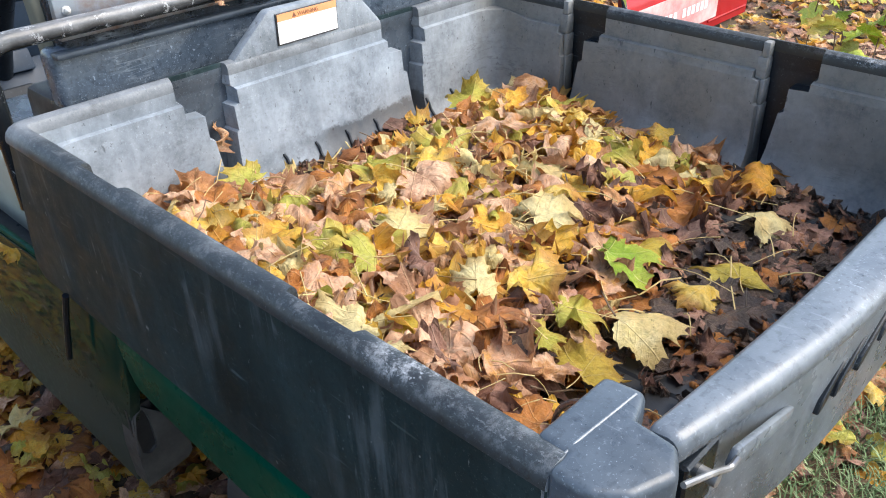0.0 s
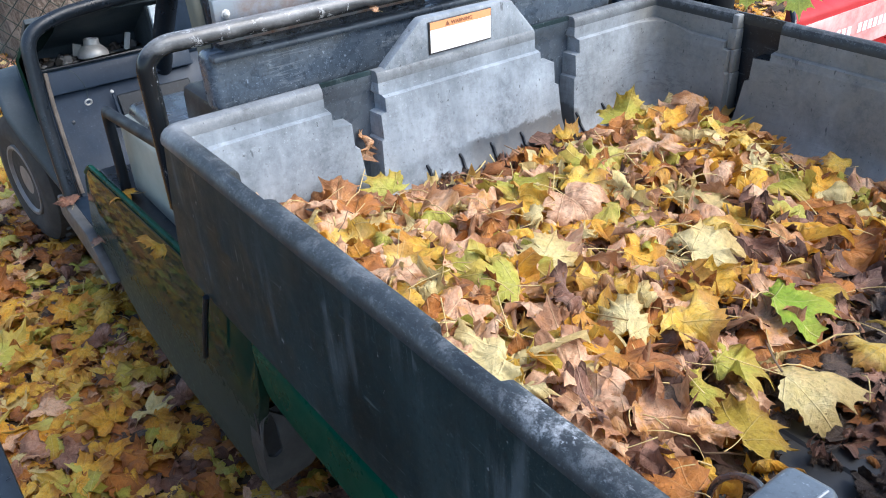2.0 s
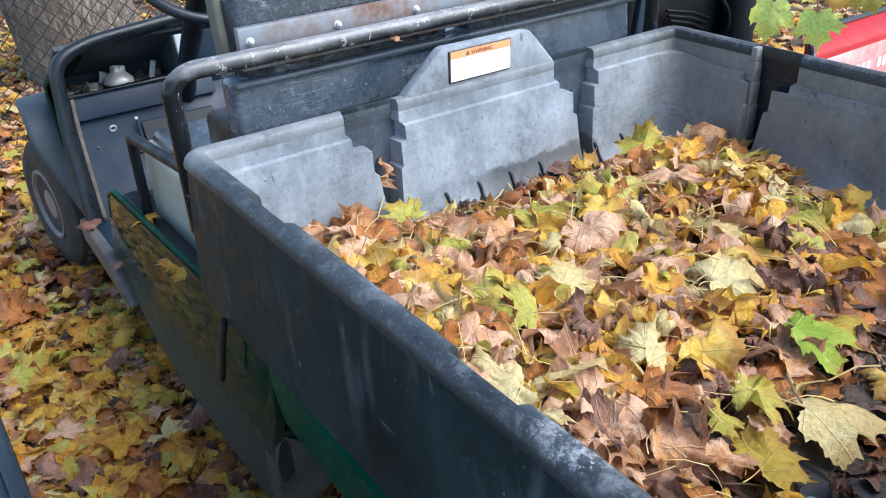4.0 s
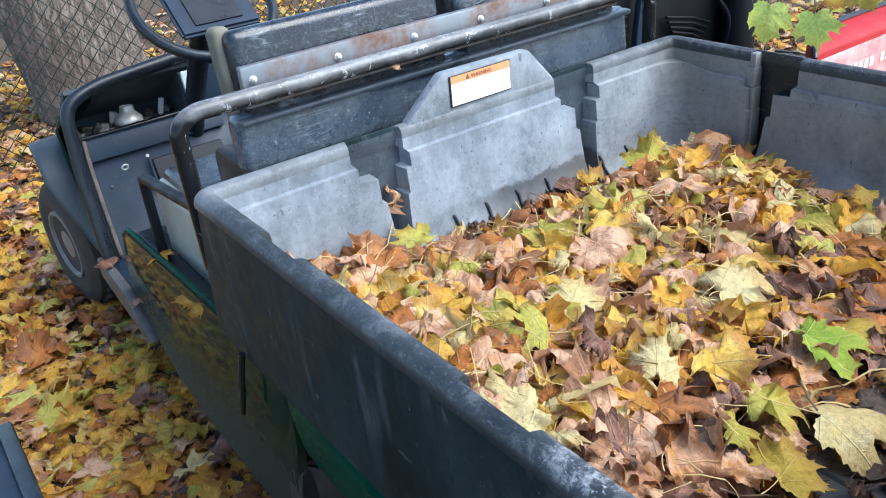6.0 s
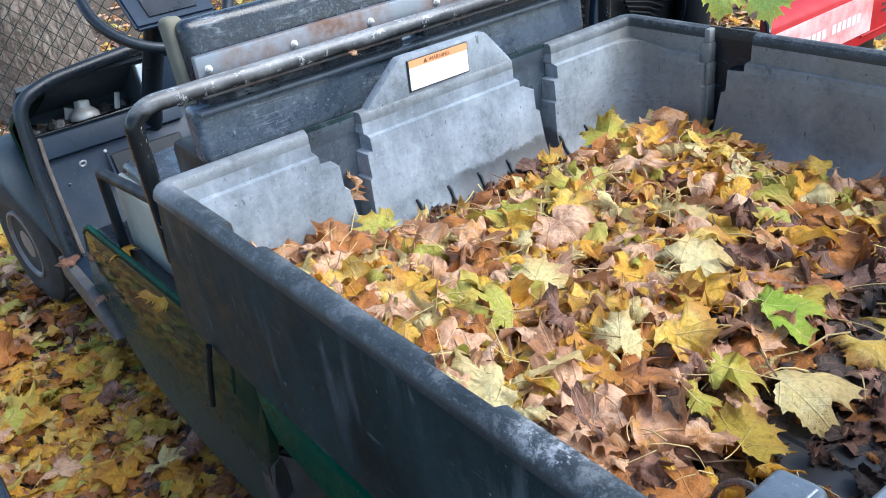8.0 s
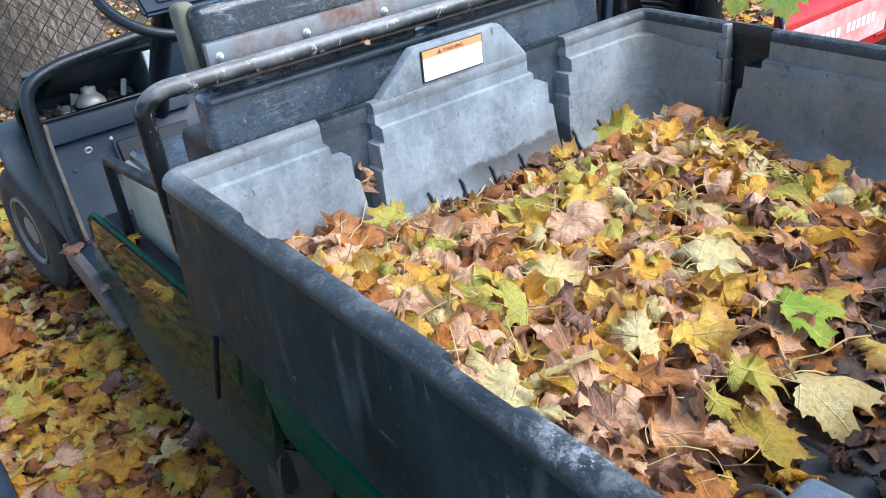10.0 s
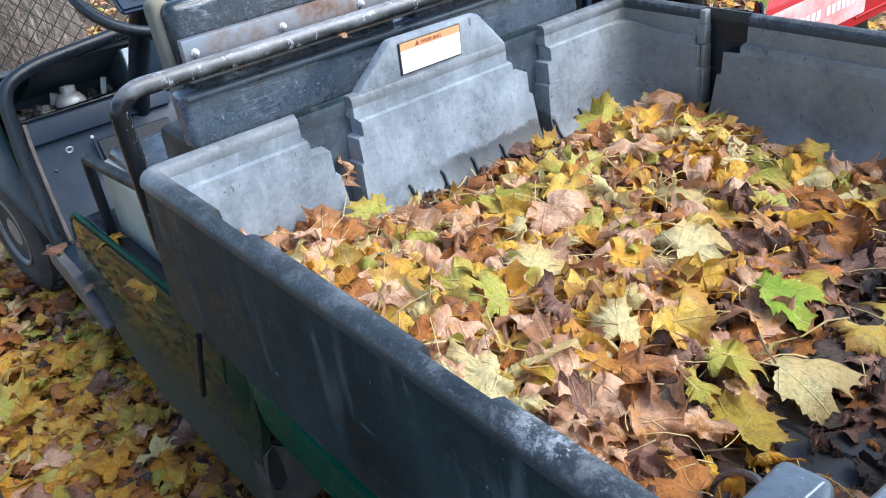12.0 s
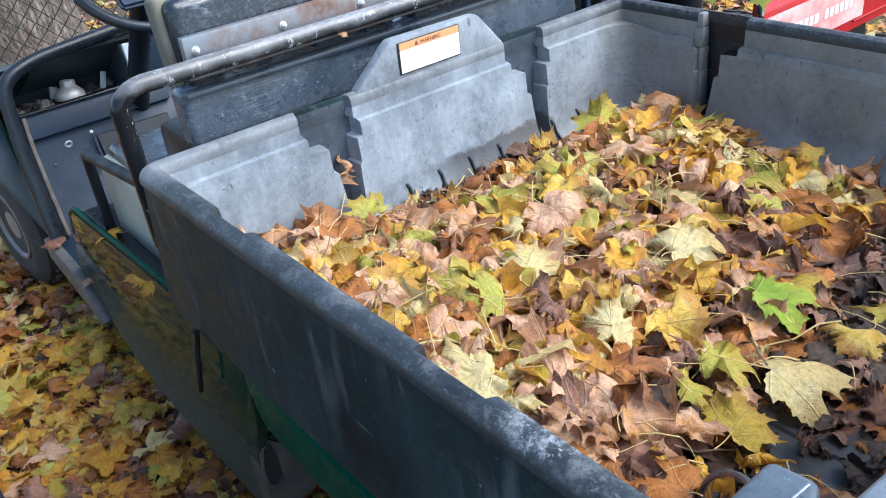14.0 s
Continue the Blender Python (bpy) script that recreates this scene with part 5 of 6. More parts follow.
special(GOLD, 0.720, -0.920, 0.662, -60, 0.115, 8, 0, 0.3, 0.6, 0.4, "olive-yellow leaf on the bare floor", 103)

special(YEL, 0.311, -0.932, 0.672, -120, 0.075, 8, 0, 1.5, 0.8, 0.0, "narrow rolled yellow leaf", 151)
special(TAN, 0.379, -0.850, 0.678, -127, 0.078, 8, 0, 0.5, 1.0, 0.0, "golden-tan leaf with brown patches", 157)
special(LIME, 0.338, -0.810, 0.690, -130, 0.062, 8, 0, 0.5, 0.8, 0.0, "small olive-green leaf", 163)
special(TAN, 0.277, -0.853, 0.694, -59, 0.080, 12, 0, 1.3, 1.0, 0.0, "pink-tan leaf folded lengthwise", 167)
special(BROWN, 0.500, -0.985, 0.662, -91, 0.090, 6, 0, 1.0, 1.5, 0.0, "dry brown curled leaf on the bare floor", 173)
special(WET, 0.547, -0.876, 0.650, -159, 0.090, 3, 0, 0.25, 0.6, 0.0, "flat dark wet leaf stuck to the floor", 179)
special(WET, 0.640, -0.960, 0.648, 70, 0.095, 3, 0, 0.25, 0.6, 0.0, "flat dark wet leaf stuck to the floor", 181)
special(YEL, 0.624, -0.900, 0.664, 80, 0.100, 8, 0, 0.4, 0.7, 0.3, "golden leaf on the bare floor", 109)
special(YEL, 1.020, -0.810, 0.684, 40, 0.105, 10, 0, 0.5, 0.8, 0.3, "orange-yellow leaf beside the bed wall", 113)
special(TAN, 0.896, -0.303, 0.722, -86, 0.128, 18, -30, 0.5, 1.0, 0.3, "broad pale tan leaf with fine veins", 127)
special(CREAM, 0.599, -0.613, 0.708, -117, 0.122, 12, -30, 0.6, 0.9, 0.3, "cream-yellow leaf with a wavy edge", 131)
special(BROWN, 0.784, -0.575, 0.706, -109, 0.080, 15, -30, 1.2, 1.6, 0.2, "grey-brown crumpled leaf", 137)
special(CREAM, 0.432, -0.390, 0.744, 60, 0.050, 25, -30, 0.5, 0.6, 0.0, "tiny whitish star-shaped leaf", 139)
special(CREAM, 0.150, -0.470, 0.750, -60, 0.070, 35, -40, 1.6, 1.0, 0.2, "narrow rolled cream leaf", 149)
special(TAN, 0.352, -0.004, 0.772, 70, 0.062, 70, 40, 1.7, 1.8, 0.8, "dry tan leaf caught upright in a stake pocket", 109)

# thin twigs and stalks among the leaves
for k in range(46):
    x, y = rng.uniform(0.1, 1.05), rng.uniform(-0.98, -0.05)
    if k < 14:
        x, y = rng.uniform(0.45, 0.85), rng.uniform(-0.10, -0.03)
    z = pile_height(x, y) + 0.006
    a, ln = rng.uniform(0, 6.3), rng.uniform(0.05, 0.13)
    pts = [(x + math.cos(a) * ln * f, min(-0.012, y + math.sin(a) * ln * f), z + 0.035 * f * rng.uniform(0.1, 1.0)) for f in (0, 0.4, 0.7, 1.0)]
    part("twig", pipe(pts, rng.uniform(0.0009, 0.0016), 5), rng.choice((TWIG, PETIOLE)), pile)


for k in range(48):
    x, y = rng.uniform(0.08, 1.05), rng.uniform(-1.00, -0.08)
    z = pile_height(x, y) + rng.uniform(0.010, 0.022)
    a, ln, bow = rng.uniform(0, 6.3), rng.uniform(0.05, 0.11), rng.uniform(-0.5, 0.5)
    pts = [(x + ln * (f * math.cos(a) - bow * f * f * math.sin(a)), y + ln * (f * math.sin(a) + bow * f * f * math.cos(a)), z + 0.016 * math.sin(3.1 * f)) for f in (0, 0.25, 0.5, 0.75, 1.0)]
    if all(0.02 < p[0] < WIDE - 0.02 and -1.09 < p[1] < -0.02 for p in pts):
        part("stalk", pipe(pts, rng.uniform(0.0007, 0.0011), 5, taper=[1.5, 1.0, 0.9, 0.9, 0.8]), PETIOLE, pile, "loose yellowish leaf stalk")


# ---- leaves on the ground ----
BX0, BX1, BY0, BY1, BZ = -1.00, -0.412, -0.75, 0.306, 0.45      # the bin beside the cart
litter = thing("ground_leaves", (-0.4, 1.0, 0), "thick carpet of yellow and brown maple leaves on the ground", "leaf litter", kind="stuff")
GKINDS = (YEL, YEL, GOLD, LIME, YEL, RUSSET, BROWN, YEL, LIME, TAN, RUSSET)
GLIB = [leaf_mesh(rng, GKINDS[k % len(GKINDS)], rng.uniform(0.066, 0.102), rng.uniform(0.3, 1.1), rng.uniform(0.6, 1.4), (0.45, 0.8, 1.0), 0.6 if k % 2 else 0) for k in range(33)]
for k in range(298):
    x, y = rng.uniform(-0.75, 0.02), rng.uniform(-0.1, 2.6)
    ob = new("leaf", rng.choice(GLIB))
    hang(ob, litter)
    ob.matrix_basis = leaf_pose(x, y, ground_height(x, y) + rng.uniform(0.022, 0.055), rng.uniform(0, 6.3), rng.gauss(0, 0.34), rng.uniform(0, 6.3))
bed = Heap([YEL, TAN, BROWN, RUSSET, CREAM, LIME, WET])


def scatter(count, x0, x1, y0, y1, weights, rings=(0.55, 1.0), low=0.0, high=0.03, keep=lambda x, y: True):
    for _ in range(count):
        x, y = rng.uniform(x0, x1) + rng.gauss(0, 0.22), rng.uniform(y0, y1) + rng.gauss(0, 0.22)
        if BX0 < x < BX1 and BY0 < y < BY1:
            continue
        if not keep(x, y):
            continue
        bed.add(leaf_geometry(rng, rng.uniform(0.040, 0.072), rng.uniform(0.1, 1.1), rng.uniform(0.4, 1.2), rings, 0.4 if rng.random() < 0.25 else 0),
                leaf_pose(x, y, ground_height(x, y) + rng.uniform(low, high), rng.uniform(0, 6.3), rng.gauss(0, 0.2), rng.uniform(0, 6.3)), rng.choices(range(7), weights)[0])


scatter(2300, -1.0, 0.15, -0.4, 3.0, (6, 3, 4, 7, 0, 0, 2))
scatter(1600, -1.0, 0.20, -0.4, 3.0, (12, 3, 1, 4, 2, 3, 0), low=0.012, high=0.045)
scatter(2800, -0.9, 1.3, 2.2, 5.4, (7, 4, 3, 4, 1, 1, 2), low=0.0, high=0.03)
scatter(1500, -0.8, 3.2, 1.9, 6.5, (6, 3, 2, 1, 1, 1, 1), low=0.0, high=0.03)
scatter(1600, 1.4, 6.5, -0.6, 4.0, (5, 4, 3, 2, 1, 1, 1), low=0.0, high=0.035)
scatter(2000, 2.6, 6.2, -0.9, 2.2, (6, 5, 3, 2, 2, 1, 1), low=0.0, high=0.05)
scatter(260, 0.9, 3.0, -1.8, -0.5, (1, 6, 4, 1, 1, 0, 0), low=0.012, high=0.028)
# thinning out unevenly all round
for _ in range(5200):
    a, r = rng.uniform(0, 6.3), abs(rng.gauss(0, 3.8))
    x, y = 0.5 + r * math.cos(a), 0.6 + r * math.sin(a)
    if noise.noise((x * 0.5, y * 0.5, 8.0)) + 0.35 < rng.random() * 0.6 or (BX0 < x < BX1 and BY0 < y < BY1):
        continue
    bed.add(leaf_geometry(rng, rng.uniform(0.06, 0.105), rng.uniform(0.1, 0.8), rng.uniform(0.4, 1.0), (0.6, 1.0), 0),
            leaf_pose(x, y, ground_height(x, y) + rng.uniform(0.008, 0.03), rng.uniform(0, 6.3), rng.gauss(0, 0.15), rng.uniform(0, 6.3)), rng.choices(range(6), (7, 3, 3, 3, 1, 1))[0])
ob = bed.make("leaf_litter", litter)
ob["kind"] = "stuff"


def stray(mat, x, y, z, yaw, size, tilt, dirn, seed, label):
    ob = new("maple_leaf", leaf_mesh(random.Random(seed), mat, size, 0.5, 0.8, (0.36, 0.68, 0.88, 1.0), 0.6))
    ob.matrix_basis = leaf_pose(x, y, z, radians(yaw), radians(tilt), radians(dirn))
    tagged(ob, label, "leaf")


stray(TAN, 0.440, 0.070, 0.992, 60, 0.018, 40, 30, 205, "tiny dry leaf stuck on the seat rail")
stray(YEL, 0.030, 0.56, 0.545, 40, 0.060, 8, 0, 201, "small yellow leaf lying on the cart's black tray")
stray(YEL, -0.012, 0.235, 0.572, 100, 0.055, 50, 90, 202, "yellow leaf caught between bed and side panel")
stray(BROWN, -0.010, 1.100, 0.325, 10, 0.050, 10, 0, 203, "pale dry leaf lying on the step sill")
stray(BROWN, -0.012, 0.840, 0.306, -30, 0.050, 5, 0, 204, "brown leaf lying on the step sill")


# ---- lawn behind the cart ----
def build_grass():
    g = random.Random(21)
    verts, faces = [], []
    for _ in range(90000):
        x, y = (g.uniform(0.75, 2.6) + g.gauss(0, 0.25), g.uniform(-1.8, -0.5) + g.gauss(0, 0.2)) if len(faces) < 60000 else (1.7 + g.gauss(0, 1.9), -2.3 + g.gauss(0, 1.1))
        if len(faces) >= 60000 and (noise.noise((x * 0.9, y * 0.9, 2.0)) + 0.4 < g.random() * 0.7 or y > -0.35):
            continue
        z = ground_height(x, y) - 0.004
        h, a, w = g.uniform(0.014, 0.042), g.uniform(0, 6.3), g.uniform(0.0014, 0.0028)
        lean = g.uniform(0.3, 1.5) * h
        dx, dy = math.cos(a), math.sin(a)
        b = len(verts)
        verts += [(x - dy * w, y + dx * w, z), (x + dy * w, y - dx * w, z), (x + dx * lean * 0.4 + dy * w * 0.7, y + dy * lean * 0.4 - dx * w * 0.7, z + h * 0.65),
                  (x + dx * lean * 0.4 - dy * w * 0.7, y + dy * lean * 0.4 + dx * w * 0.7, z + h * 0.65), (x + dx * lean, y + dy * lean, z + h)]
        faces += [(b, b + 1, b + 2, b + 3), (b + 3, b + 2, b + 4)]
    tagged(mesh_ob("grass", verts, faces, GRASSM), "short green lawn with a few dry leaves", "grass", kind="stuff")


build_grass()


# ---- tree and fence ----
def build_tree():
    tree = thing("maple_tree", (0.70, 4.05, 0), "thick maple trunk with furrowed grey-brown bark behind the fence", "tree")
    verts, faces = [], []
    sides = 72
    zs = [-0.03, 0.03, 0.10, 0.2, 0.32, 0.46, 0.62, 0.8, 1.0, 1.25, 1.5, 1.8, 2.2, 2.7, 3.3, 4.0]
    for z in zs:
        for k in range(sides):
            a = 2 * math.pi * k / sides
            flare = 0.025 * math.exp(-max(z, 0) / 0.15) * (1 + 0.5 * math.sin(5 * a + 0.7)) + 0.03 * math.exp(-max(z, 0) / 0.8)
            rib = 0.016 * noise.noise((math.cos(a) * 9, math.sin(a) * 9, z * 1.3)) + 0.03 * noise.noise((math.cos(a) * 1.6, math.sin(a) * 1.6, z * 0.6 + 4))
            r = 0.315 + 0.05 * min(z, 0.5) - 0.022 * z + flare + rib
            verts.append((0.72 - 0.14 * min(z, 1.0) - 0.05 * max(0.0, z - 1.0) + r * math.cos(a), 4.05 + r * math.sin(a), z))
    for j in range(len(zs) - 1):
        for k in range(sides):
            faces.append((j * sides + k, j * sides + (k + 1) % sides, (j + 1) * sides + (k + 1) % sides, (j + 1) * sides + k))
    mesh_ob("trunk", verts, faces, BARK, tree)
    for a, z, ln in ((0.6, 3.2, 1.8), (2.5, 3.5, 1.9), (4.4, 3.7, 1.6), (1.6, 3.9, 2.0)):
        c, s = math.cos(a), math.sin(a)
        pts = [(0.38 + 0.1 * c, 4.05 + 0.1 * s, z), (0.38 + 0.45 * ln * c, 4.05 + 0.45 * ln * s, z + 0.7), (0.38 + ln * c * 0.8, 4.05 + ln * s * 0.8, z + 1.5), (0.38 + ln * c, 4.05 + ln * s, z + 2.3)]
        part("limb", pipe(rounded(pts, 0.4, 5), 0.15, 10, taper=list(np.linspace(1, 0.3, 2 + 2 * 6))), BARK, tree)


build_tree()


def build_fence():
    """Chain-link: zigzag wires side by side, hooked at each diamond."""
    fence = thing("chain_link_fence", (0.8, 3.25, 0), "green-coated chain-link fence in front of the tree", "fence")
    verts, faces = [], []
    cell, r, y0 = 0.086, 0.0034, 3.25
    rows = 32
    for i in range(65):
        x = -1.2 + i * cell
        ring = []
        for j in range(rows + 1):
            px = x + (cell * 0.5 if (j % 2) else -0.0) + (0.012 * noise.noise((x, j * 0.3, 0)))
            py = y0 + (0.004 if (j + i) % 2 else -0.004) + 0.02 * noise.noise((x * 0.8, j * 0.1, 7))
            pz = -0.01 + j * cell * 0.5
            b = len(verts)
            verts += [(px - r, py, pz), (px, py - r, pz), (px + r, py, pz), (px, py + r, pz)]
            if j:
                for e in range(4):
                    f = (e + 1) % 4
                    faces.append((b - 4 + e, b - 4 + f, b + f, b + e))
        for j in range(rows + 1):
            px = x + cell + (-cell * 0.5 if (j % 2) else 0.0)
            py = y0 + (-0.004 if (j + i) % 2 else 0.004) + 0.02 * noise.noise((x * 0.8, j * 0.1, 7))
            pz = -0.01 + j * cell * 0.5
            b = len(verts)
            verts += [(px - r, py, pz), (px, py - r, pz), (px + r, py, pz), (px, py + r, pz)]
            if j:
                for e in range(4):
                    f = (e + 1) % 4
                    faces.append((b - 4 + e, b - 4 + f, b + f, b + e))
    ob = mesh_ob("wire_mesh", verts, faces, WIRE, fence)
    ob["kind"] = "stuff"


build_fence()


# ---- things in the dash cubby ----
cap = thing("metal_cap", (0.235, 1.445, 0.622), "dull white metal filler cap lying in the dash cubby", "cap")
part("dome", lathe([(0.002, 0.0), (0.046, 0.0), (0.048, 0.006), (0.044, 0.022), (0.032, 0.034), (0.024, 0.040), (0.023, 0.058), (0.018, 0.060), (0.017, 0.048), (0.002, 0.046)], 28, pose(0.235, 1.445, 0.622, -8, 6)), CAPM, cap)
part("wing", prism([(-0.055, 0.0), (-0.020, 0.0), (-0.022, 0.030), (-0.046, 0.040)], "y", 1.470, 1.478, 0.002, 1), CAPM, cap).matrix_basis = Matrix.Translation((0.235, 0, 0.630))
for k in range(52):
    x, y = rng.uniform(0.065, 0.37), rng.uniform(1.37, 1.52)
    if math.hypot(x - 0.235, y - 1.445) < 0.055:
        continue
    s = rng.uniform(0.008, 0.020)
    ob = part("debris", prism([(-s, 0.0), (s * rng.uniform(0.5, 1.1), 0.0), (s * rng.uniform(0.3, 1.0), s * rng.uniform(0.4, 0.9)), (s * rng.uniform(-0.3, 0.2), s * rng.uniform(0.7, 1.5)), (-s * 0.8, s * rng.uniform(0.3, 0.8))], "y", -s * rng.uniform(0.3, 0.8), s * rng.uniform(0.3, 0.8), s * 0.12, 1), rng.choice((CLUTTER, CLUTTER, CLUTTER, RUBBER, RUBBER, RUBBER, TWIG, TWIG, CAPM)), None)
    tagged(ob, "small grey lump of rubbish in the dash cubby", "debris", "rubbish in the cubby")
    ob.matrix_basis = pose(x, y, 0.622, 0, 0, rng.uniform(0, 360))
ob = part("wood_chip", box(-0.008, 0.008, -0.006, 0.006, 0, 0.055, 0.002, 1), PALEBITS, None)
ob.matrix_basis = pose(0.345, 1.46, 0.622, 12, 10, 20)
tagged(ob, "pale splinter of wood propped in the cubby", "wood chip")


# ---- black plastic bin beside the path ----
tote = thing("storage_bin", ((BX0 + BX1) / 2, (BY0 + BY1) / 2, 0), "dark grey plastic bin standing on the leaves", "bin")
part("body", box(BX0 + 0.03, BX1 - 0.03, BY0 + 0.03, BY1 - 0.03, -0.01, BZ - 0.015, 0.02, 2), DASH, tote)
part("lid", box(BX0, BX1, BY0, BY1, BZ - 0.05, BZ - 0.012, 0.012, 2), DASH, tote)
for a, b, c, d in ((BX0, BX0 + 0.03, BY0, BY1), (BX1 - 0.03, BX1, BY0, BY1), (BX0 + 0.03, BX1 - 0.03, BY0, BY0 + 0.03), (BX0 + 0.03, BX1 - 0.03, BY1 - 0.03, BY1)):
    part("lid_rim", box(a, b, c, d, BZ - 0.02, BZ, 0.006, 2), BLACK, tote)


# ---- red garden tractor ----
def build_tractor():
    """A small red tractor beyond the cart; its hood points to the rear of the cart."""
    t = thing("garden_tractor", (2.3, 0.5, 0), "faded red garden tractor with a bleached decal on its hood", "tractor")
    m = Matrix.Translation((2.15, 0.39, 0))

    def put(name, bm, mat, parent=t, label="", **k):
        bmesh.ops.transform(bm, matrix=m, verts=bm.verts)
        return part(name, bm, mat, parent, label, **k)

    # narrow hood: an upright side, a sloping shoulder and a black beaded top edge
    bm = bmesh.new()
    rows = []
    for x, slant, drop in ((-0.10, 0.14, 0.0), (0.00, 0.11, 0.0), (0.24, 0.06, 0.0), (0.60, 0.02, 0.0), (0.80, 0.0, 0.006), (0.86, 0.0, 0.02)):
        sec = [(-0.24, 0.42), (-0.24, 0.52), (-0.24, 0.622 - drop), (-0.232, 0.634 - drop), (-0.19, 0.650 - drop), (-0.13, 0.660 - drop), (-0.12, 0.64 - drop), (-0.12, 0.42)]
        rows.append([bm.verts.new((x + slant * (y + 0.24) / 0.12, y, z)) for y, z in sec])
    for p, q in zip(rows, rows[1:]):
        for k in range(len(p) - 1):
            bm.faces.new((p[k], p[k + 1], q[k + 1], q[k]))
    bm.faces.new(rows[0])
    bm.faces.new(rows[-1][::-1])
    bead = [r[5].co + Vector((0, 0, 0.002)) for r in rows]
    edge = [v.co.copy() for v in rows[0]][:6]
    bmesh.ops.recalc_face_normals(bm, faces=bm.faces)
    hood = put("hood", bm, RED, t, "faded glossy red hood", crease=50)
    put("hood_bead", pipe(bead, 0.011, 8), BLACK, hood, "black beaded top edge")
    put("hood_edge", pipe([v + Vector((-0.004, 0, 0.002)) for v in edge], 0.009, 8), BLACK, hood, "black rear edge of the hood")
    put("decal", prism([(-0.085, 0.462), (0.58, 0.462), (0.58, 0.606), (-0.085, 0.606)], "y", -0.2445, -0.2395, 0.0, 1), PINK, hood, "sun-bleached pale decal")
    for k in range(13):
        if k != 6:
            put("decal_bar", box(0.06 + 0.034 * k, 0.083 + 0.034 * k, -0.246, -0.2443, 0.515, 0.548, 0.0, 1), WHITE, hood)
    put("hood_crease", pipe([(0.52, -0.243, 0.452), (0.845, -0.243, 0.452)], 0.004, 6), RED, hood)
    for r in range(3):
        for k in range(4):
            put("marking", box(0.66 + 0.020 * k, 0.674 + 0.020 * k, -0.242, -0.2395, 0.560 - 0.024 * r, 0.568 - 0.024 * r, 0.0, 1), INK, hood)
    put("grille", box(0.852, 0.866, -0.20, -0.08, 0.44, 0.58, 0.004, 1), BLACK, t)
    put("chassis", box(-0.55, 0.82, -0.16, 0.16, 0.20, 0.43, 0.01, 1), BLACK, t)
    for y in (-0.33, 0.33):
        wm = pose(0.62, y, 0.19, 90 if y < 0 else -90)
        w = put("wheel", lathe([(0.01, -0.06), (0.10, -0.055), (0.10, 0.05), (0.01, 0.04)], 20, wm), RIMM, t)
        put("tyre", lathe([(0.098, -0.055), (0.15, -0.07), (0.185, -0.05), (0.19, 0.0), (0.185, 0.05), (0.15, 0.07), (0.098, 0.055)], 28, wm), RUBBER, w)
        tr = [box(-0.01, 0.01, -0.05, 0.05, -0.004, 0.008, 0.0, 1, wm @ Matrix.Rotation(2 * math.pi * k / 22, 4, "Z") @ Matrix.Translation((0.187, 0, 0)) @ Matrix.Rotation(radians(90), 4, "Y") @ Matrix.Rotation(radians(25), 4, "Z") @ Matrix.Rotation(radians(90), 4, "Z")) for k in range(22)]
        put("tread", join(*tr), RUBBER, w)
    for y in (-0.36, 0.36):
        wm = pose(-0.85, y, 0.29, 90 if y < 0 else -90)
        w = put("wheel", lathe([(0.01, -0.09), (0.15, -0.08), (0.15, 0.08), (0.01, 0.06)], 20, wm), RIMM, t)
        put("tyre", lathe([(0.148, -0.09), (0.22, -0.11), (0.28, -0.08), (0.29, 0.0), (0.28, 0.08), (0.22, 0.11), (0.148, 0.09)], 28, wm), RUBBER, w)
    put("rear_body", box(-1.15, -0.55, -0.25, 0.25, 0.25, 0.62, 0.04, 3), BLACK, t)


build_tractor()


# ---- black machine parked beside the cart ----
def build_machine():
    t = thing("black_machine", (1.75, 1.15, 0), "black ribbed plastic machine parked beyond the seat", "machine")
    part("body", box(1.30, 2.52, 0.80, 1.75, 0.0, 0.98, 0.03, 2), MACH, t)
    for k in range(5):
        part("louvre", prism([(0.765, 0.585 + 0.033 * k), (0.80, 0.600 + 0.033 * k), (0.80, 0.590 + 0.033 * k), (0.768, 0.577 + 0.033 * k)], "x", 1.72, 1.855, 0.002, 1), MACH, t)
    part("upright", prism([(1.872, 0.0), (1.925, 0.0), (1.912, 0.62), (1.950, 0.90), (1.925, 0.92), (1.880, 0.64)], "y", 0.745, 0.775, 0.005, 2), DASH, t, "grey-edged upright")
    for k in range(5):
        part("fin", pipe([(2.07 + 0.012 * k, 0.775, 0.668 - 0.021 * k), (2.21, 0.765, 0.640 - 0.021 * k), (2.33 - 0.02 * k, 0.775, 0.596 - 0.016 * k)], 0.0065, 6), MACH, t, "slanting black rubber fin")
    part("tank", lathe([(0.005, 0), (0.055, 0), (0.065, 0.012), (0.065, 0.80), (0.055, 0.82), (0.005, 0.825)], 24, pose(2.46, 0.735, 0.0)), MACH, t, "black upright cylinder")
    part("hose", pipe(rounded([(2.25, 0.79, 0.90), (2.28, 0.72, 0.72), (2.36, 0.70, 0.62), (2.40, 0.76, 0.45)], 0.06, 6), 0.009, 8), BLACK, t, "black hose")


build_machine()


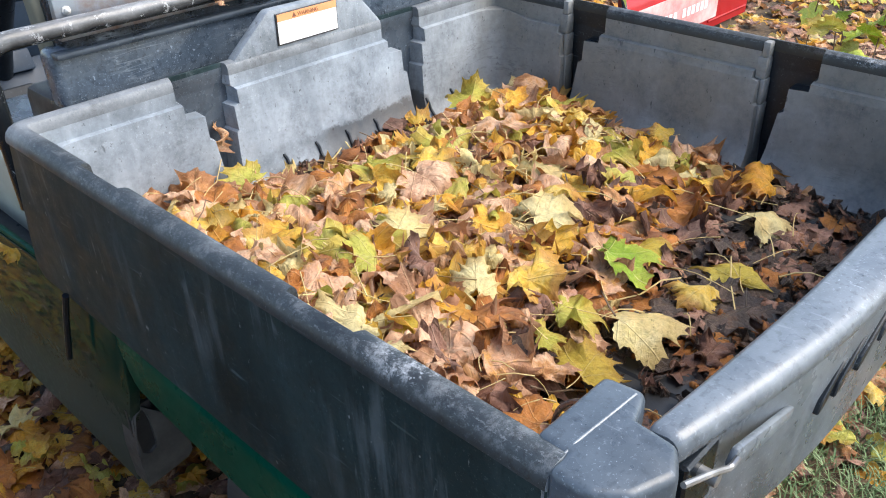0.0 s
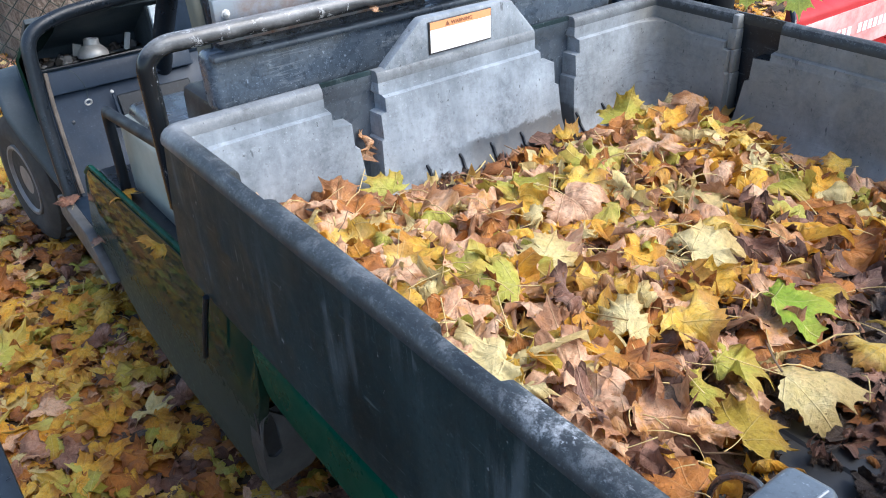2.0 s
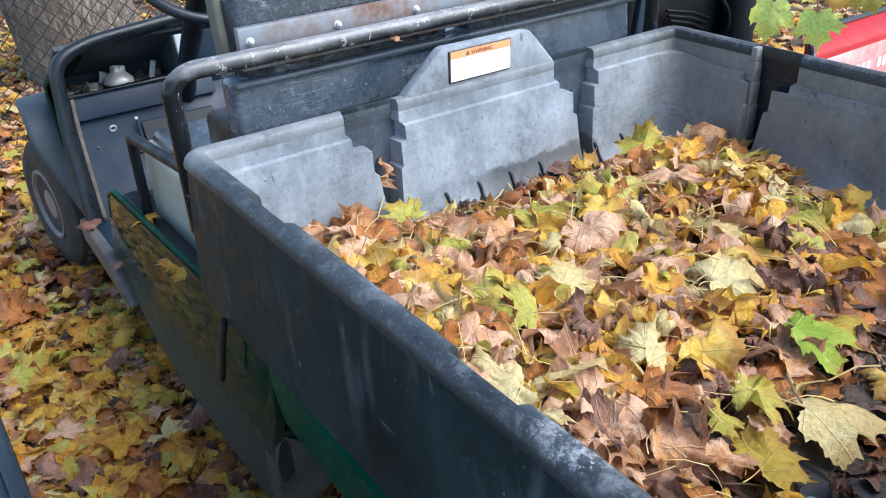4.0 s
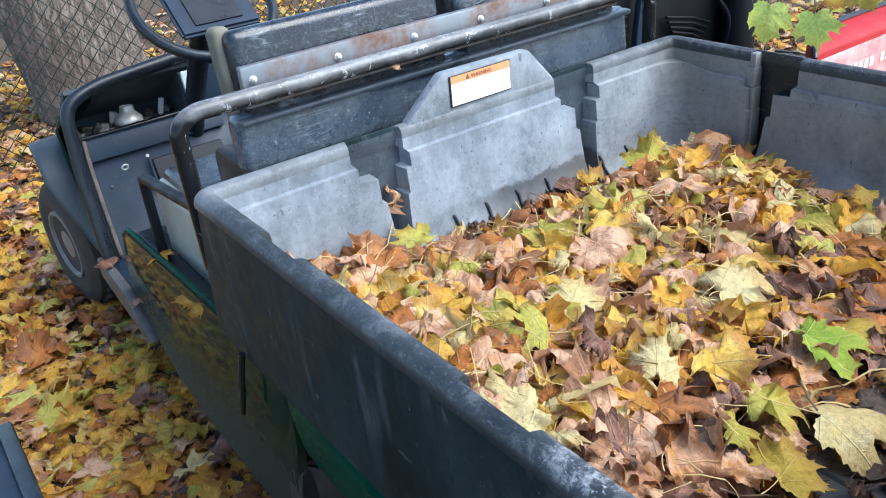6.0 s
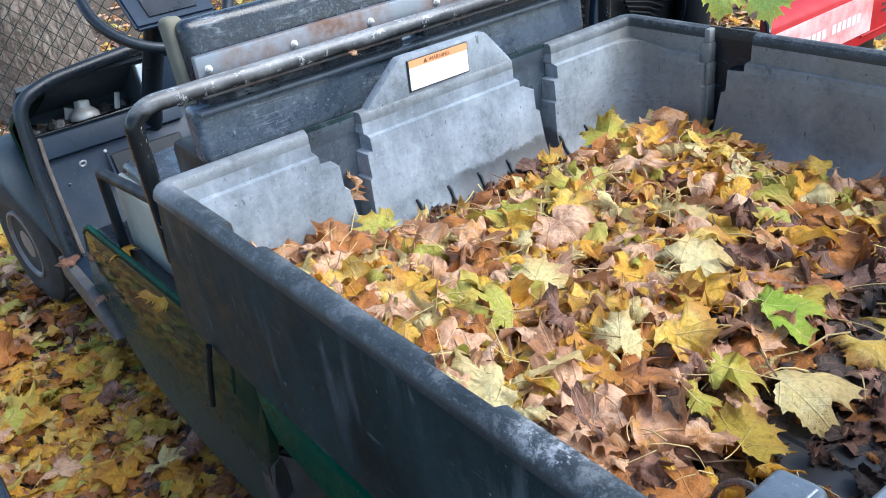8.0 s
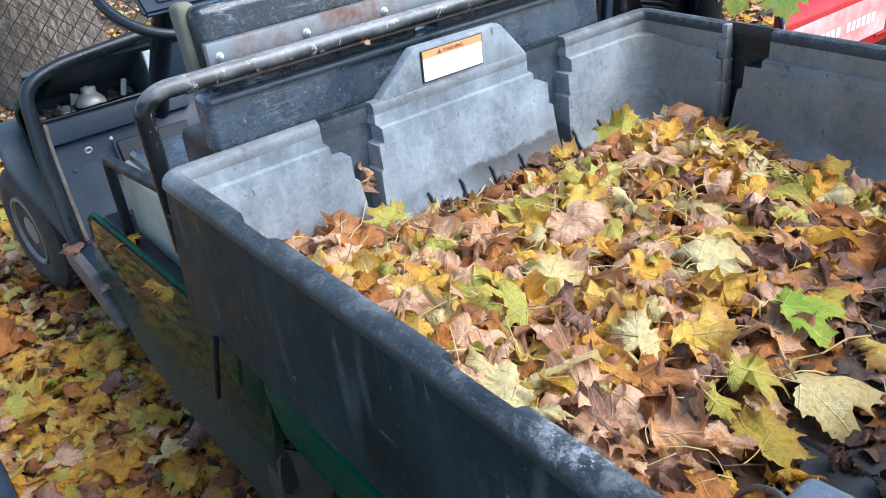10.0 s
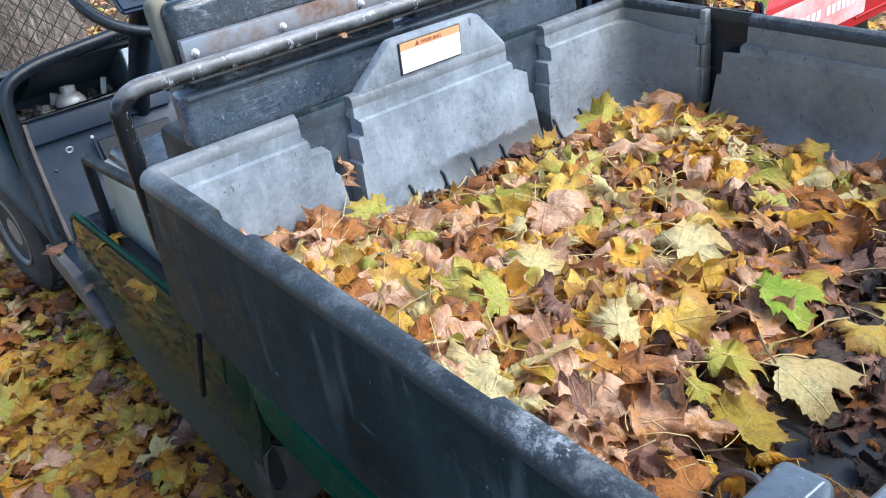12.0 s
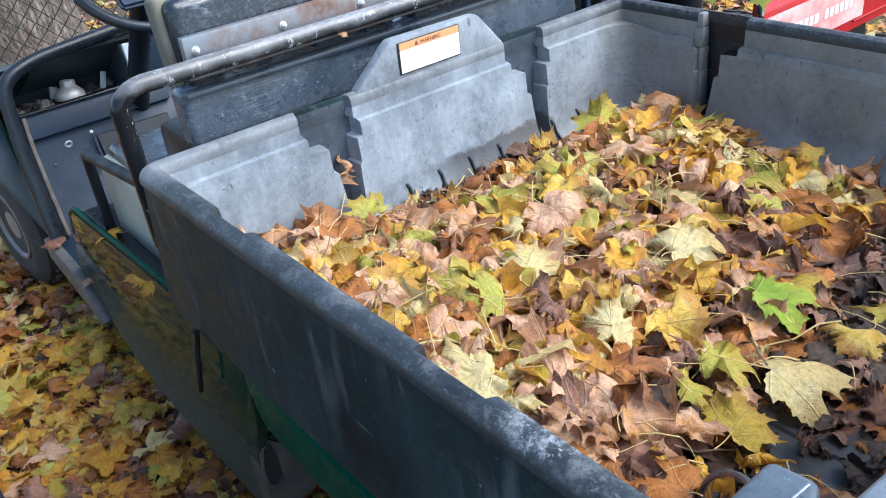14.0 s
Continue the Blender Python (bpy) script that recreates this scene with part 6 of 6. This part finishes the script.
# ---- hanging maple twig over the far side ----
def build_branch():
    t = thing("maple_sapling", (1.63, 0.07, 0), "thin maple sapling with yellow-green leaves beside the cart", "sapling")
    part("stem", pipe(rounded([(1.63, 0.07, -0.02), (1.64, 0.06, 0.5), (1.62, 0.05, 0.95), (1.66, 0.03, 1.35)], 0.1, 5), 0.0035, 6), TWIG, t)
    for x, y, z in ((1.57, 0.010, 0.900), (1.57, -0.118, 0.895), (1.59, -0.165, 0.97), (1.66, -0.25, 1.02)):
        part("twig", pipe(rounded([(1.635, 0.045, 1.10), ((x + 1.635) / 2, y * 0.5, 1.09), (x, y, z)], 0.05, 4), 0.0016, 5), TWIG, t)
    g = random.Random(5)
    face = Vector((-2.0, -1.2, 0.9)).normalized()
    for x, y, z, size, spin, mat in ((1.57, 0.010, 0.898, 0.094, 176, HANGING), (1.57, -0.118, 0.892, 0.088, 190, HANGING), (1.59, -0.165, 0.958, 0.062, 165, YEL), (1.60, -0.215, 0.965, 0.066, 205, LIME), (1.60, 0.05, 0.985, 0.075, 160, HANGING), (1.66, -0.28, 0.985, 0.075, 215, FRESH)):
        ob = new("leaf", leaf_mesh(g, mat, size, 0.25, 0.6, (0.36, 0.68, 0.88, 1.0), 0.5))
        hang(ob, t)
        ob.matrix_basis = Matrix.Translation((x, y, z)) @ face.to_track_quat("Z", "Y").to_matrix().to_4x4() @ Matrix.Rotation(radians(spin), 4, "Z")


build_branch()


def build_undergrowth():
    t = thing("green_undergrowth", (3.45, -0.12, 0), "low green sapling leaves growing out of the litter", "plant")
    g = random.Random(9)
    for k in range(5):
        x, y = 3.45 + g.uniform(-0.12, 0.12), -0.12 + g.uniform(-0.16, 0.16)
        top = g.uniform(0.30, 0.50)
        part("stem", pipe(rounded([(x, y, -0.02), (x + 0.02, y, top * 0.5), (x - 0.02, y + g.uniform(-0.06, 0.06), top)], 0.05, 4), 0.003, 5), TWIG, t)
        for q in range(4):
            ob = new("leaf", leaf_mesh(g, g.choice((FRESH, LIME, FRESH, HANGING)), g.uniform(0.075, 0.11), 0.3, 0.5, (0.5, 1.0), 0.5))
            hang(ob, t)
            ob.matrix_basis = leaf_pose(x + g.uniform(-0.06, 0.06), y + g.uniform(-0.07, 0.07), top * g.uniform(0.6, 1.05), g.uniform(0, 6.3), g.uniform(0.2, 1.1), g.uniform(0, 6.3))


build_undergrowth()
